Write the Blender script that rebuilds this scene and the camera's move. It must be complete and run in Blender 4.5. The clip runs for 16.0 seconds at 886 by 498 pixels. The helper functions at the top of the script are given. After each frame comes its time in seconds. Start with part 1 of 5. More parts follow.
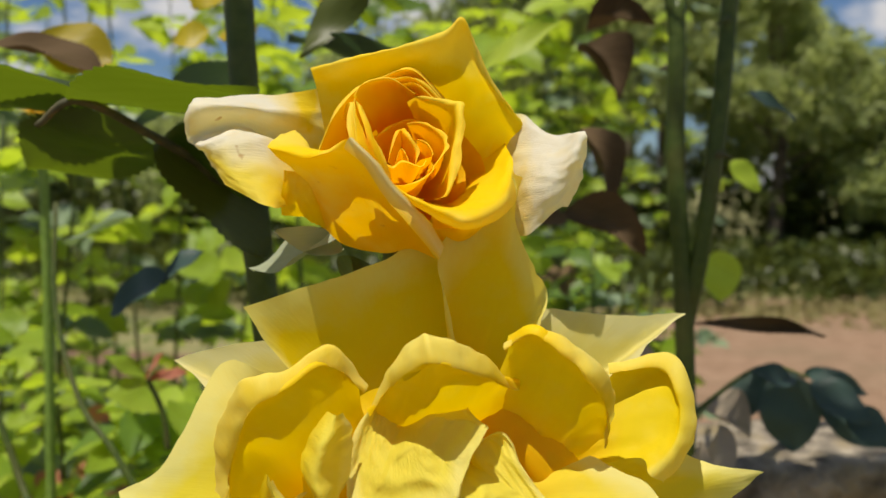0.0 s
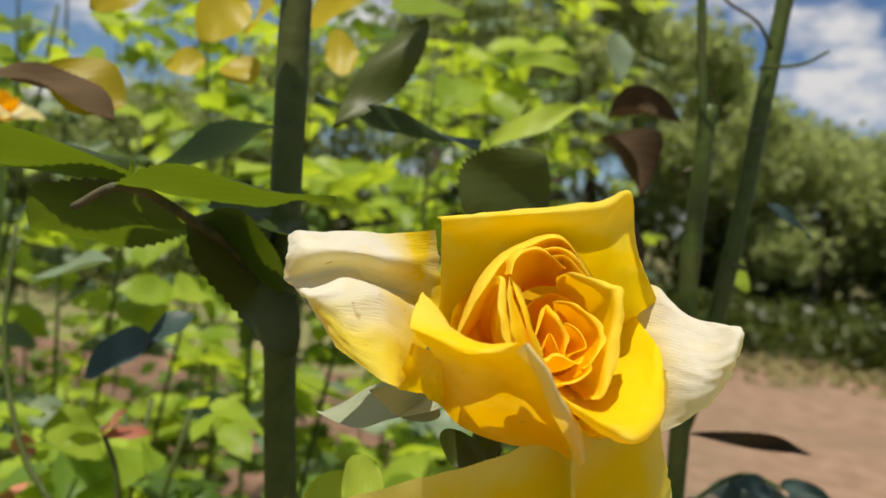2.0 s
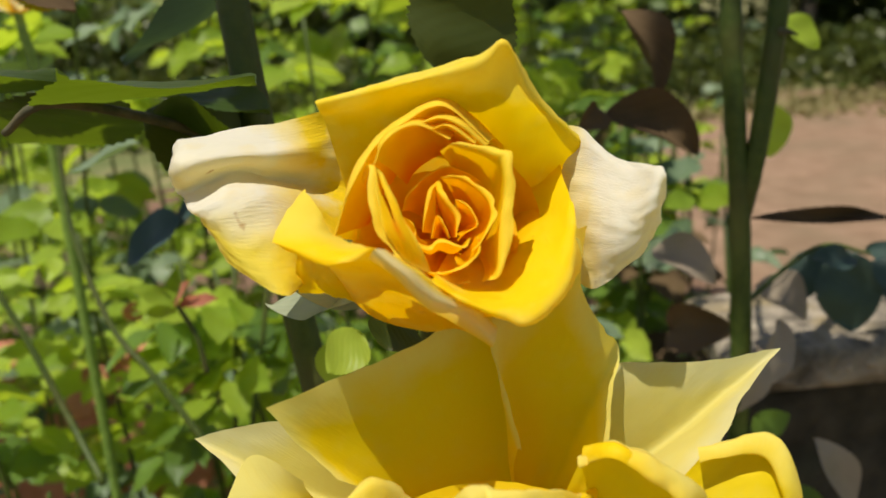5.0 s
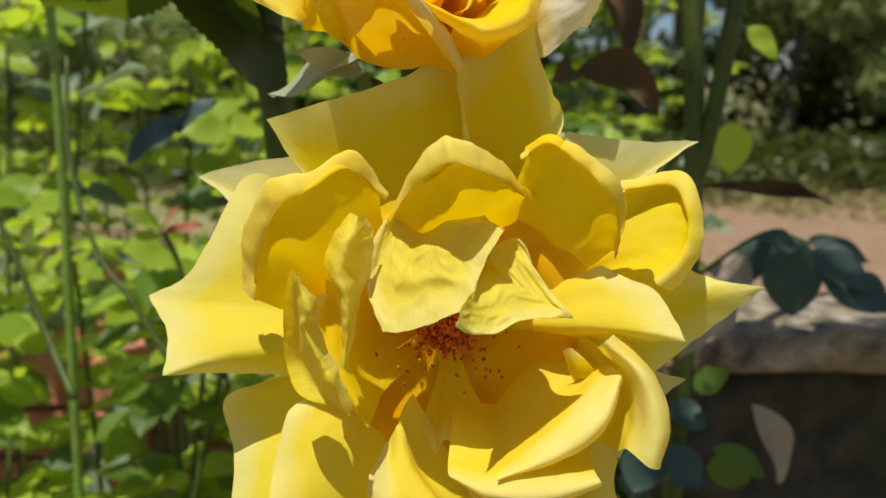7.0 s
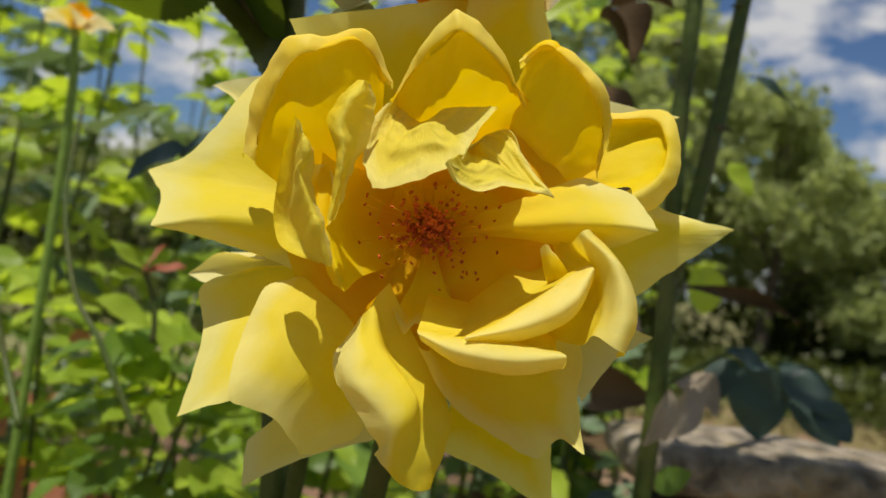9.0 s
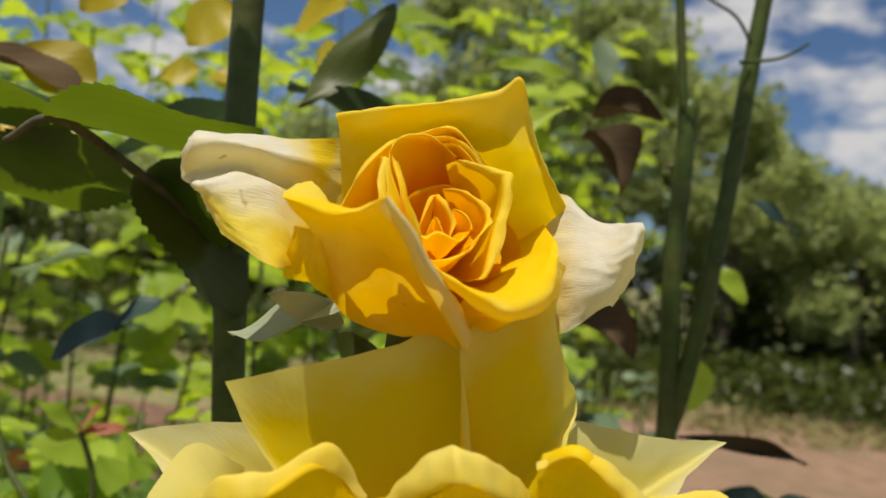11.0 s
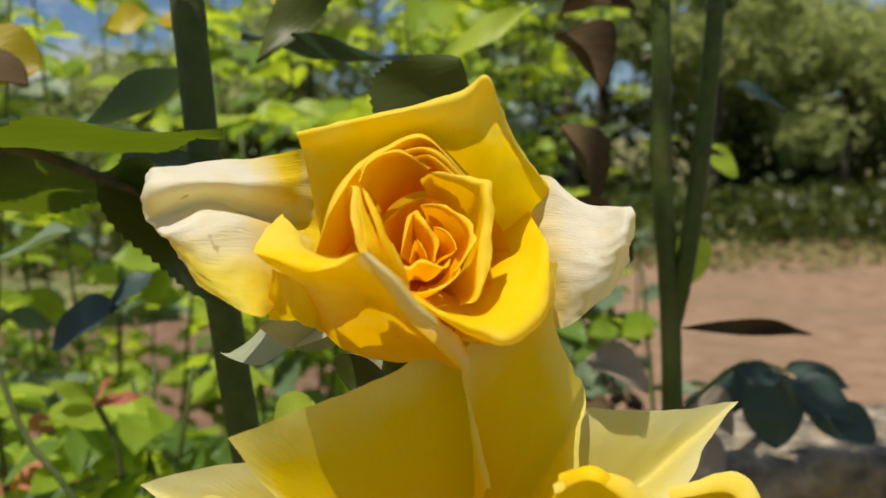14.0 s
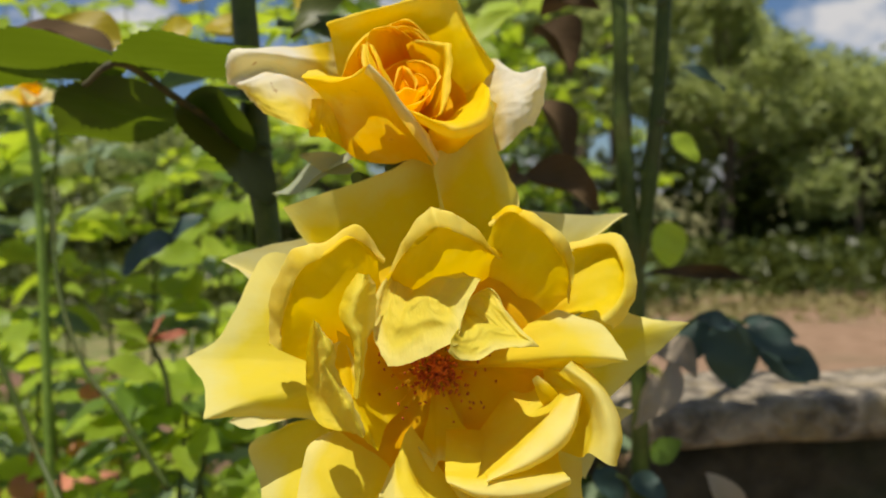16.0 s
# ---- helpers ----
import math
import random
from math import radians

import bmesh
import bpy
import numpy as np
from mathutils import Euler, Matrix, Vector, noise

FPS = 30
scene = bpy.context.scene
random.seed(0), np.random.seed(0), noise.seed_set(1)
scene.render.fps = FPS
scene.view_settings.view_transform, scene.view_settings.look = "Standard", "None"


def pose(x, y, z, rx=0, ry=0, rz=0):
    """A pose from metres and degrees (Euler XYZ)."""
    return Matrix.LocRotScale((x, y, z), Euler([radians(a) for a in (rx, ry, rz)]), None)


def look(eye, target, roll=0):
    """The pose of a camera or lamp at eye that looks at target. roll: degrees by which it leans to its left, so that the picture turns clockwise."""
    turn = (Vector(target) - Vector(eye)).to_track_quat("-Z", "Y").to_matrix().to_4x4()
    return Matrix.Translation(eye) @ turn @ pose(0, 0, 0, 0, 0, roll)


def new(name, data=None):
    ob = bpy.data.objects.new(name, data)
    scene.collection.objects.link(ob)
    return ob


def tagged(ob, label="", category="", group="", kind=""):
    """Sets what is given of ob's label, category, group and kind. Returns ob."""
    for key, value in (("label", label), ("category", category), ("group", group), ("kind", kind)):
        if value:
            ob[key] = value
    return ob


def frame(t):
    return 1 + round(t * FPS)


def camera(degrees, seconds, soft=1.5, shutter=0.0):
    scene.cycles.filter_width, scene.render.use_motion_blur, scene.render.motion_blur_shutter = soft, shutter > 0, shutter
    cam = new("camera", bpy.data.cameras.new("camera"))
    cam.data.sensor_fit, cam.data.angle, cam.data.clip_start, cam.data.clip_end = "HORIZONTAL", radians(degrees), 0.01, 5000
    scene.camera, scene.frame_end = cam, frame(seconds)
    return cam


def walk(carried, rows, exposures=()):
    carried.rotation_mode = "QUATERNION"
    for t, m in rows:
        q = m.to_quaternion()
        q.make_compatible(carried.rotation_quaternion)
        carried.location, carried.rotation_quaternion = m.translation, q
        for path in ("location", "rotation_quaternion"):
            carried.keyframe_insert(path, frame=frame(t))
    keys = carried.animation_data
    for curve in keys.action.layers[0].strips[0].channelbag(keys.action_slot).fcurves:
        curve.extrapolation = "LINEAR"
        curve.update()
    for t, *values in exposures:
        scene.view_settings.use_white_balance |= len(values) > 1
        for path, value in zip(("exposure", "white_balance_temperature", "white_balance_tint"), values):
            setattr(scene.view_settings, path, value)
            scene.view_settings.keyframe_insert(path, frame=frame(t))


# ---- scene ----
cam = camera(53.9, 16.0, soft=1.5)
cam.data.dof.use_dof = True
cam.data.dof.focus_distance = 0.16
cam.data.dof.aperture_fstop = 22.0
METRES, EYE, TILT, LEAN, TURN = 0.5, 1.15, -4.0, 0.0, 0.0
ROWS = [
    (0.0, 0.0, 0.0, 0.0, 0.0, 0.0, -0.0),
    (0.5, -0.0125, 0.0068, 0.0195, -1.03, 0.42, -0.99),
    (1.0, -0.0493, 0.0103, 0.04, -2.59, 1.07, -2.88),
    (1.5, -0.0706, 0.016, 0.0485, -4.18, 1.57, -4.91),
    (2.0, -0.0781, 0.0436, 0.0538, -5.43, 1.32, -6.29),
    (2.5, -0.0776, 0.0726, 0.0547, -5.74, 0.02, -6.45),
    (3.0, -0.0573, 0.0817, 0.0632, -4.73, -2.51, -5.27),
    (5.5, 0.0031, 0.0549, 0.0817, 1.66, -12.92, 4.69),
    (6.0, 0.01, 0.0423, 0.0474, 1.21, -11.27, 3.04),
    (6.5, 0.0027, 0.0228, 0.0096, 0.78, -9.59, 1.13),
    (7.0, -0.004, -0.0105, -0.0261, 0.5, -7.47, -1.04),
    (7.5, -0.0005, -0.0326, -0.0708, 0.4, -4.59, -3.15),
    (8.0, 0.0031, -0.0383, -0.1031, 0.02, -1.27, -5.25),
    (8.5, 0.0029, -0.0367, -0.1282, -0.41, 2.14, -7.04),
    (9.0, 0.0006, -0.0281, -0.1359, -0.96, 4.85, -8.16),
    (9.5, -0.0062, -0.0165, -0.0997, -1.53, 6.39, -8.48),
    (10.0, -0.0172, -0.0032, -0.0606, -2.23, 6.99, -8.07),
    (12.5, -0.0305, 0.1058, 0.054, -4.5, -1.11, -4.14),
    (13.0, -0.0353, 0.0957, 0.0554, -4.43, -2.65, -2.58),
    (13.5, -0.0313, 0.0725, 0.0619, -4.13, -3.36, -0.56),
    (14.0, -0.0244, 0.0589, 0.0488, -3.79, -3.23, 1.33),
    (14.5, -0.0219, 0.0338, 0.0242, -3.46, -2.42, 2.75),
    (15.0, -0.0167, -0.0034, 0.0004, -3.06, -1.3, 3.07),
    (15.5, -0.0124, -0.0434, -0.0233, -2.79, -0.21, 2.62),
    (16.0, -0.0189, -0.0903, -0.0476, -2.76, 0.6, 1.69),
]
walk(cam, [(t, pose(0, 0, EYE, TILT, LEAN, TURN) @ pose(METRES * x, METRES * y, METRES * z, 90 + pitch, roll, yaw)) for t, x, y, z, yaw, pitch, roll in ROWS], [(0.0, 0.0, 6900, 12), (1.5, 0.08, 6900, 12), (3.0, 0.12, 6900, 12), (5.5, 0.02, 6800, 11), (7.0, 0.06, 6700, 10), (8.0, 0.06, 6700, 10), (9.0, -0.06, 6800, 11), (10.0, -0.12, 6900, 12), (12.5, 0.0, 6900, 12)])

# ---- light ----
SUN_FROM = Vector((-0.20, -0.31, 1.0)).normalized()
world = bpy.data.worlds.new("sky")
scene.world = world
world.use_nodes = True
wn, wl = world.node_tree.nodes, world.node_tree.links
wn.clear()
sky = wn.new("ShaderNodeTexSky")
sky.sky_type, sky.sun_disc = "NISHITA", False
sky.ozone_density, sky.dust_density = 3.0, 0.4
sky.sun_elevation = math.asin(SUN_FROM.z)
sky.sun_rotation = math.atan2(SUN_FROM.x, SUN_FROM.y)
coord = wn.new("ShaderNodeTexCoord")
squash = wn.new("ShaderNodeMapping")
squash.inputs["Scale"].default_value = (1.0, 1.0, 2.2)
cloud = wn.new("ShaderNodeTexNoise")
squash.inputs["Location"].default_value = (0.35, 0.0, 0.0)
cloud.inputs["Scale"].default_value, cloud.inputs["Detail"].default_value, cloud.inputs["Roughness"].default_value = 5.2, 7, 0.55
bank = wn.new("ShaderNodeValToRGB")
bank.color_ramp.elements[0].position, bank.color_ramp.elements[1].position = 0.50, 0.60
white = wn.new("ShaderNodeMix")
white.data_type = "RGBA"
white.inputs[7].default_value = (13.2, 13.6, 14.2, 1)
back = wn.new("ShaderNodeBackground")
back.inputs["Strength"].default_value = 0.047
wout = wn.new("ShaderNodeOutputWorld")
wl.new(coord.outputs["Generated"], squash.inputs["Vector"])
wl.new(squash.outputs[0], cloud.inputs["Vector"])
wl.new(cloud.outputs["Fac"], bank.inputs["Fac"])
wl.new(bank.outputs["Color"], white.inputs[0])
deep = wn.new("ShaderNodeMix")
deep.data_type, deep.blend_type = "RGBA", "MULTIPLY"
deep.inputs[0].default_value, deep.inputs[7].default_value = 1.0, (1.0, 1.24, 1.55, 1)
wl.new(sky.outputs[0], deep.inputs[6])
wl.new(deep.outputs[2], white.inputs[6])
wl.new(white.outputs[2], back.inputs["Color"])
wl.new(back.outputs[0], wout.inputs["Surface"])
lamp = bpy.data.lights.new("sun", "SUN")
lamp.energy, lamp.angle, lamp.color = 5.0, radians(0.5), (1.0, 0.96, 0.88)
sun = new("sun", lamp)
sun.matrix_world = look(SUN_FROM * 20, (0, 0, 0))


# ---- materials ----
def nodes_of(name):
    m = bpy.data.materials.new(name)
    m.use_nodes = True
    n = m.node_tree.nodes
    n.clear()
    return m, n, m.node_tree.links


def ramp(n, stops):
    r = n.new("ShaderNodeValToRGB")
    while len(r.color_ramp.elements) < len(stops):
        r.color_ramp.elements.new(0.5)
    for e, (p, c) in zip(r.color_ramp.elements, stops):
        e.position, e.color = p, (*c, 1)
    return r


def noise_tex(n, l, scale, detail=4, coords=None, stretch=None):
    t = n.new("ShaderNodeTexNoise")
    t.inputs["Scale"].default_value, t.inputs["Detail"].default_value = scale, detail
    if coords is not None:
        mp = n.new("ShaderNodeMapping")
        mp.inputs["Scale"].default_value = stretch or (1, 1, 1)
        l.new(coords, mp.inputs["Vector"])
        l.new(mp.outputs[0], t.inputs["Vector"])
    return t


def mixed(n, l, a, b, fac, kind="MIX"):
    m = n.new("ShaderNodeMix")
    m.data_type, m.blend_type = "RGBA", kind
    for sock, v in ((m.inputs[0], fac), (m.inputs[6], a), (m.inputs[7], b)):
        if hasattr(v, "links"):
            l.new(v, sock)
        elif isinstance(v, tuple):
            sock.default_value = (*v, 1)
        else:
            sock.default_value = v
    return m.outputs[2]


def thin_surface(n, l, colour, through_colour, amount, rough, bump_from, depth, gloss=0.4):
    """Thin living tissue: reflects on both sides and lets part of the light through."""
    bsdf = n.new("ShaderNodeBsdfPrincipled")
    bsdf.inputs["Roughness"].default_value = rough
    bsdf.inputs["Specular IOR Level"].default_value = gloss
    trans = n.new("ShaderNodeBsdfTranslucent")
    mix = n.new("ShaderNodeMixShader")
    mix.inputs[0].default_value = amount
    bump = n.new("ShaderNodeBump")
    bump.inputs["Strength"].default_value, bump.inputs["Distance"].default_value = 0.6, depth
    out = n.new("ShaderNodeOutputMaterial")
    l.new(colour, bsdf.inputs["Base Color"])
    l.new(through_colour, trans.inputs["Color"])
    l.new(bump_from, bump.inputs["Height"])
    l.new(bump.outputs[0], bsdf.inputs["Normal"])
    l.new(bsdf.outputs[0], mix.inputs[1])
    l.new(trans.outputs[0], mix.inputs[2])
    l.new(mix.outputs[0], out.inputs["Surface"])


def petal_material(name, heart, middle, edge, through_tint, blotch=None, bleached=None, relief_depth=0.00014, amount=0.47):
    m, n, l = nodes_of(name)
    uv = n.new("ShaderNodeUVMap")
    split = n.new("ShaderNodeSeparateXYZ")
    l.new(uv.outputs[0], split.inputs[0])
    tone = ramp(n, [(0.0, heart), (0.36, middle), (0.78, middle), (0.94, edge)])
    geo = n.new("ShaderNodeNewGeometry")
    wob = noise_tex(n, l, 90, 4, geo.outputs["Position"])
    add = n.new("ShaderNodeMath")
    add.operation = "MULTIPLY_ADD"
    l.new(wob.outputs["Fac"], add.inputs[0])
    add.inputs[1].default_value = 0.34
    l.new(split.outputs["Y"], add.inputs[2])
    sub = n.new("ShaderNodeMath")
    sub.operation = "SUBTRACT"
    l.new(add.outputs[0], sub.inputs[0])
    sub.inputs[1].default_value = 0.17
    l.new(sub.outputs[0], tone.inputs["Fac"])
    vein = noise_tex(n, l, 16, 5, uv.outputs[0], (7, 0.7, 1))
    colour = mixed(n, l, tone.outputs[0], (1.0, 0.92, 0.6), ramp_value(n, l, vein.outputs["Fac"], 0.45, 0.75, 0.26), "MULTIPLY")
    mottle = noise_tex(n, l, 260, 5, geo.outputs["Position"])
    colour = mixed(n, l, colour, edge, ramp_value(n, l, mottle.outputs["Fac"], 0.5, 0.72, 0.12))
    if blotch:
        patch = noise_tex(n, l, 70, 6, geo.outputs["Position"])
        colour = mixed(n, l, colour, blotch, ramp_value(n, l, patch.outputs["Fac"], 0.52, 0.66, 0.75))
        fleck = noise_tex(n, l, 420, 3, geo.outputs["Position"])
        colour = mixed(n, l, colour, (0.5, 0.26, 0.05), ramp_value(n, l, fleck.outputs["Fac"], 0.70, 0.78, 0.35))
    if bleached:
        off = n.new("ShaderNodeMath")
        off.operation = "SUBTRACT"
        l.new(split.outputs["X"], off.inputs[0])
        off.inputs[1].default_value = 0.30
        far = n.new("ShaderNodeMath")
        far.operation = "ABSOLUTE"
        l.new(off.outputs[0], far.inputs[0])
        reach = n.new("ShaderNodeMath")
        reach.operation = "MULTIPLY_ADD"
        l.new(patch.outputs["Fac"], reach.inputs[0])
        reach.inputs[1].default_value = 0.25
        l.new(far.outputs[0], reach.inputs[2])
        outer = n.new("ShaderNodeMath")
        outer.operation = "MULTIPLY"
        l.new(ramp_value(n, l, reach.outputs[0], *bleached, 1.0), outer.inputs[0])
        l.new(ramp_value(n, l, sub.outputs[0], 0.10, 0.30, 0.95), outer.inputs[1])
        colour = mixed(n, l, colour, (0.88, 0.86, 0.75), outer.outputs[0])
        stain = noise_tex(n, l, 150, 6, geo.outputs["Position"])
        colour = mixed(n, l, colour, (0.87, 0.72, 0.28), ramp_value(n, l, stain.outputs["Fac"], 0.54, 0.72, 0.4))
        speck = noise_tex(n, l, 260, 2, geo.outputs["Position"])
        colour = mixed(n, l, colour, (0.45, 0.22, 0.04), ramp_value(n, l, speck.outputs["Fac"], 0.72, 0.78, 0.6))
    through_c = mixed(n, l, colour, through_tint, 1.0, "MULTIPLY")
    fine = noise_tex(n, l, 900, 3, geo.outputs["Position"])
    relief = mixed(n, l, vein.outputs["Fac"], fine.outputs["Fac"], 0.3)
    thin_surface(n, l, colour, through_c, amount, 0.55, relief, relief_depth, 0.18)
    return m


def ramp_value(n, l, value, low, high, top):
    r = n.new("ShaderNodeMapRange")
    r.inputs[1].default_value, r.inputs[2].default_value, r.inputs[4].default_value = low, high, top
    l.new(value, r.inputs[0])
    return r.outputs[0]


PETAL_LOW = petal_material("lemon_petal", (0.89, 0.52, 0.004), (0.90, 0.70, 0.012), (0.88, 0.80, 0.22), (1.0, 0.93, 0.3))
PETAL_REFLEX = petal_material("lemon_reflexed_petal", (0.86, 0.56, 0.006), (0.88, 0.735, 0.05), (0.87, 0.80, 0.26), (1.0, 0.91, 0.3))
PETAL_FLOOR = petal_material("orange_based_petal", (0.84, 0.27, 0.004), (0.89, 0.53, 0.005), (0.90, 0.66, 0.010), (1.0, 0.8, 0.3))
PETAL_CRUMPLED = petal_material("crumpled_petal", (0.82, 0.66, 0.02), (0.83, 0.74, 0.09), (0.84, 0.78, 0.22), (1.0, 0.92, 0.35), relief_depth=0.0005)
PETAL_PALE = petal_material("pale_back_petal", (0.85, 0.68, 0.07), (0.84, 0.75, 0.22), (0.83, 0.78, 0.38), (1.0, 0.9, 0.35))
PETAL_UP = petal_material("golden_petal", (0.94, 0.60, 0.004), (0.95, 0.715, 0.010), (0.94, 0.79, 0.10), (1.0, 0.95, 0.45), (0.94, 0.79, 0.13), amount=0.48)
PETAL_RING = petal_material("deep_golden_petal", (0.94, 0.42, 0.002), (0.94, 0.67, 0.009), (0.93, 0.75, 0.06), (1.0, 0.88, 0.35))
PETAL_CORE = petal_material("apricot_petal", (0.95, 0.33, 0.003), (0.95, 0.63, 0.006), (0.95, 0.72, 0.03), (1.0, 0.78, 0.3))
PETAL_WHITE = petal_material("bleached_petal", (0.90, 0.62, 0.006), (0.88, 0.72, 0.08), (0.82, 0.78, 0.56), (1.0, 0.92, 0.5), (0.84, 0.78, 0.48), (0.62, 0.42), 0.0005)
PETAL_CREAM = petal_material("cream_petal", (0.90, 0.66, 0.02), (0.86, 0.75, 0.22), (0.82, 0.78, 0.52), (1.0, 0.92, 0.5), (0.84, 0.78, 0.46), (1.3, 1.0), 0.0004)
PETAL_EDGE = petal_material("pale_edge_petal", (0.90, 0.72, 0.08), (0.85, 0.78, 0.40), (0.88, 0.74, 0.14), (1.0, 0.9, 0.5))


def leaf_material(name, dark, light, through_c, amount=0.4, rough=0.45, gloss=0.4):
    m, n, l = nodes_of(name)
    uv = n.new("ShaderNodeUVMap")
    info = n.new("ShaderNodeObjectInfo")
    geo = n.new("ShaderNodeNewGeometry")
    pick = n.new("ShaderNodeMath")
    pick.operation = "ADD"
    l.new(info.outputs["Random"], pick.inputs[0])
    l.new(geo.outputs["Random Per Island"], pick.inputs[1])
    half = n.new("ShaderNodeMath")
    half.operation = "FRACT"
    l.new(pick.outputs[0], half.inputs[0])
    base = mixed(n, l, dark, light, half.outputs[0])
    cloudy = noise_tex(n, l, 60, 5, geo.outputs["Position"])
    base = mixed(n, l, base, (0.55, 0.62, 0.4), ramp_value(n, l, cloudy.outputs["Fac"], 0.5, 0.8, 0.5), "MULTIPLY")
    wave = n.new("ShaderNodeTexWave")
    wave.wave_type, wave.bands_direction = "BANDS", "DIAGONAL"
    wave.inputs["Scale"].default_value, wave.inputs["Distortion"].default_value = 4.2, 2.0
    l.new(uv.outputs[0], wave.inputs["Vector"])
    vein = ramp_value(n, l, wave.outputs["Fac"], 0.8, 1.0, 0.18)
    colour = mixed(n, l, base, light, vein)
    thin_surface(n, l, colour, mixed(n, l, through_c, colour, 0.25), amount, rough, wave.outputs["Fac"], 0.00006, gloss)
    return m


LEAF = leaf_material("rose_leaf", (0.045, 0.095, 0.018), (0.16, 0.27, 0.045), (0.33, 0.46, 0.013), 0.45, 0.42, 0.35)
# Darker copy of LEAF: the shade on the near leaves is put into its colour.
LEAF_NEAR_SHADED = leaf_material("shaded_near_leaf", (0.028, 0.055, 0.010), (0.05, 0.09, 0.016), (0.18, 0.26, 0.005), 0.42, 0.4, 0.5)
LEAF_BRIGHT = leaf_material("young_leaf", (0.16, 0.27, 0.022), (0.42, 0.54, 0.065), (0.66, 0.82, 0.04), 0.52, 0.45, 0.35)
# Dark olive leaf green that carries shade in its colour.
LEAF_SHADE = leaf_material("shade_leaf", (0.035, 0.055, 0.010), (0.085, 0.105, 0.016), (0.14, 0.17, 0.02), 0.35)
LEAF_GREY = leaf_material("grey_green_leaf", (0.10, 0.16, 0.08), (0.24, 0.31, 0.19), (0.20, 0.30, 0.08), 0.3, 0.45, 0.4)
LEAF_BLUE = leaf_material("blue_green_leaf", (0.03, 0.06, 0.05), (0.06, 0.10, 0.085), (0.06, 0.12, 0.03), 0.2, 0.45, 0.35)
LEAF_YELLOW = leaf_material("yellowing_leaf", (0.36, 0.27, 0.015), (0.52, 0.42, 0.02), (0.78, 0.60, 0.012), 0.5)
LEAF_DEAD = leaf_material("dead_leaf", (0.07, 0.046, 0.024), (0.17, 0.115, 0.06), (0.12, 0.07, 0.03), 0.12, 0.8, 0.1)
LEAF_DRY = leaf_material("bleached_dry_leaf", (0.30, 0.24, 0.17), (0.46, 0.38, 0.28), (0.3, 0.22, 0.12), 0.2, 0.8, 0.1)
# Tree crowns: distance haze is put into this pale, greyed leaf colour.
LEAF_HAZY = leaf_material("hazy_leaf", (0.17, 0.215, 0.08), (0.36, 0.40, 0.17), (0.58, 0.66, 0.20), 0.5, 0.6, 0.2)
GRASS_BLADE = leaf_material("dry_grass_blade", (0.22, 0.20, 0.08), (0.40, 0.34, 0.17), (0.36, 0.34, 0.12), 0.4, 0.7, 0.15)
LEAF_RED = leaf_material("red_young_leaf", (0.36, 0.12, 0.07), (0.52, 0.22, 0.13), (0.5, 0.16, 0.07), 0.35)
SEPAL = leaf_material("sepal", (0.40, 0.44, 0.31), (0.45, 0.49, 0.35), (0.36, 0.44, 0.16), 0.35, 0.6, 0.2)


def solid_material(name, a, b, scale, rough, bump=0.002, c=None, big=None):
    m, n, l = nodes_of(name)
    geo = n.new("ShaderNodeNewGeometry")
    t = noise_tex(n, l, scale, 8, geo.outputs["Position"])
    t2 = noise_tex(n, l, big or scale / 9, 5, geo.outputs["Position"])
    col = mixed(n, l, a, b, ramp_value(n, l, t.outputs["Fac"], 0.35, 0.65, 1.0))
    if c:
        col = mixed(n, l, col, c, ramp_value(n, l, t2.outputs["Fac"], 0.5, 0.66, 0.85))
    bsdf = n.new("ShaderNodeBsdfPrincipled")
    bsdf.inputs["Roughness"].default_value = rough
    bsdf.inputs["Specular IOR Level"].default_value = 0.3
    bp = n.new("ShaderNodeBump")
    bp.inputs["Distance"].default_value = bump
    out = n.new("ShaderNodeOutputMaterial")
    l.new(col, bsdf.inputs["Base Color"])
    l.new(t.outputs["Fac"], bp.inputs["Height"])
    l.new(bp.outputs[0], bsdf.inputs["Normal"])
    l.new(bsdf.outputs[0], out.inputs["Surface"])
    return m


CANE = solid_material("green_cane", (0.042, 0.070, 0.010), (0.068, 0.098, 0.016), 220, 0.5, 0.0005, (0.075, 0.08, 0.02), 30)
CANE_LIGHT = solid_material("light_stem", (0.14, 0.24, 0.04), (0.20, 0.31, 0.06), 220, 0.45, 0.0004)
CANE_OLD = solid_material("old_cane", (0.06, 0.06, 0.03), (0.12, 0.10, 0.055), 160, 0.7, 0.001, (0.06, 0.10, 0.03), 20)
STAMEN = solid_material("stamen", (0.36, 0.04, 0.010), (0.62, 0.13, 0.018), 500, 0.7, 0.0002)
FILAMENT = solid_material("filament", (0.80, 0.42, 0.01), (0.84, 0.52, 0.02), 400, 0.6, 0.0002)
SOIL = solid_material("soil", (0.13, 0.075, 0.045), (0.22, 0.13, 0.08), 9, 0.95, 0.03, (0.08, 0.06, 0.035), 0.8)
PATH = solid_material("dirt_path", (0.21, 0.13, 0.078), (0.29, 0.188, 0.12), 7, 0.95, 0.02, (0.19, 0.135, 0.08), 0.9)
GRASS_BED = solid_material("dry_grass", (0.16, 0.17, 0.06), (0.26, 0.22, 0.10), 6, 0.95, 0.04, (0.10, 0.13, 0.04), 0.5)
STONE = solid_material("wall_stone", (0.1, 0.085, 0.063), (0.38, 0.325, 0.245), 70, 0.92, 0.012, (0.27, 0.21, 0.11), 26)
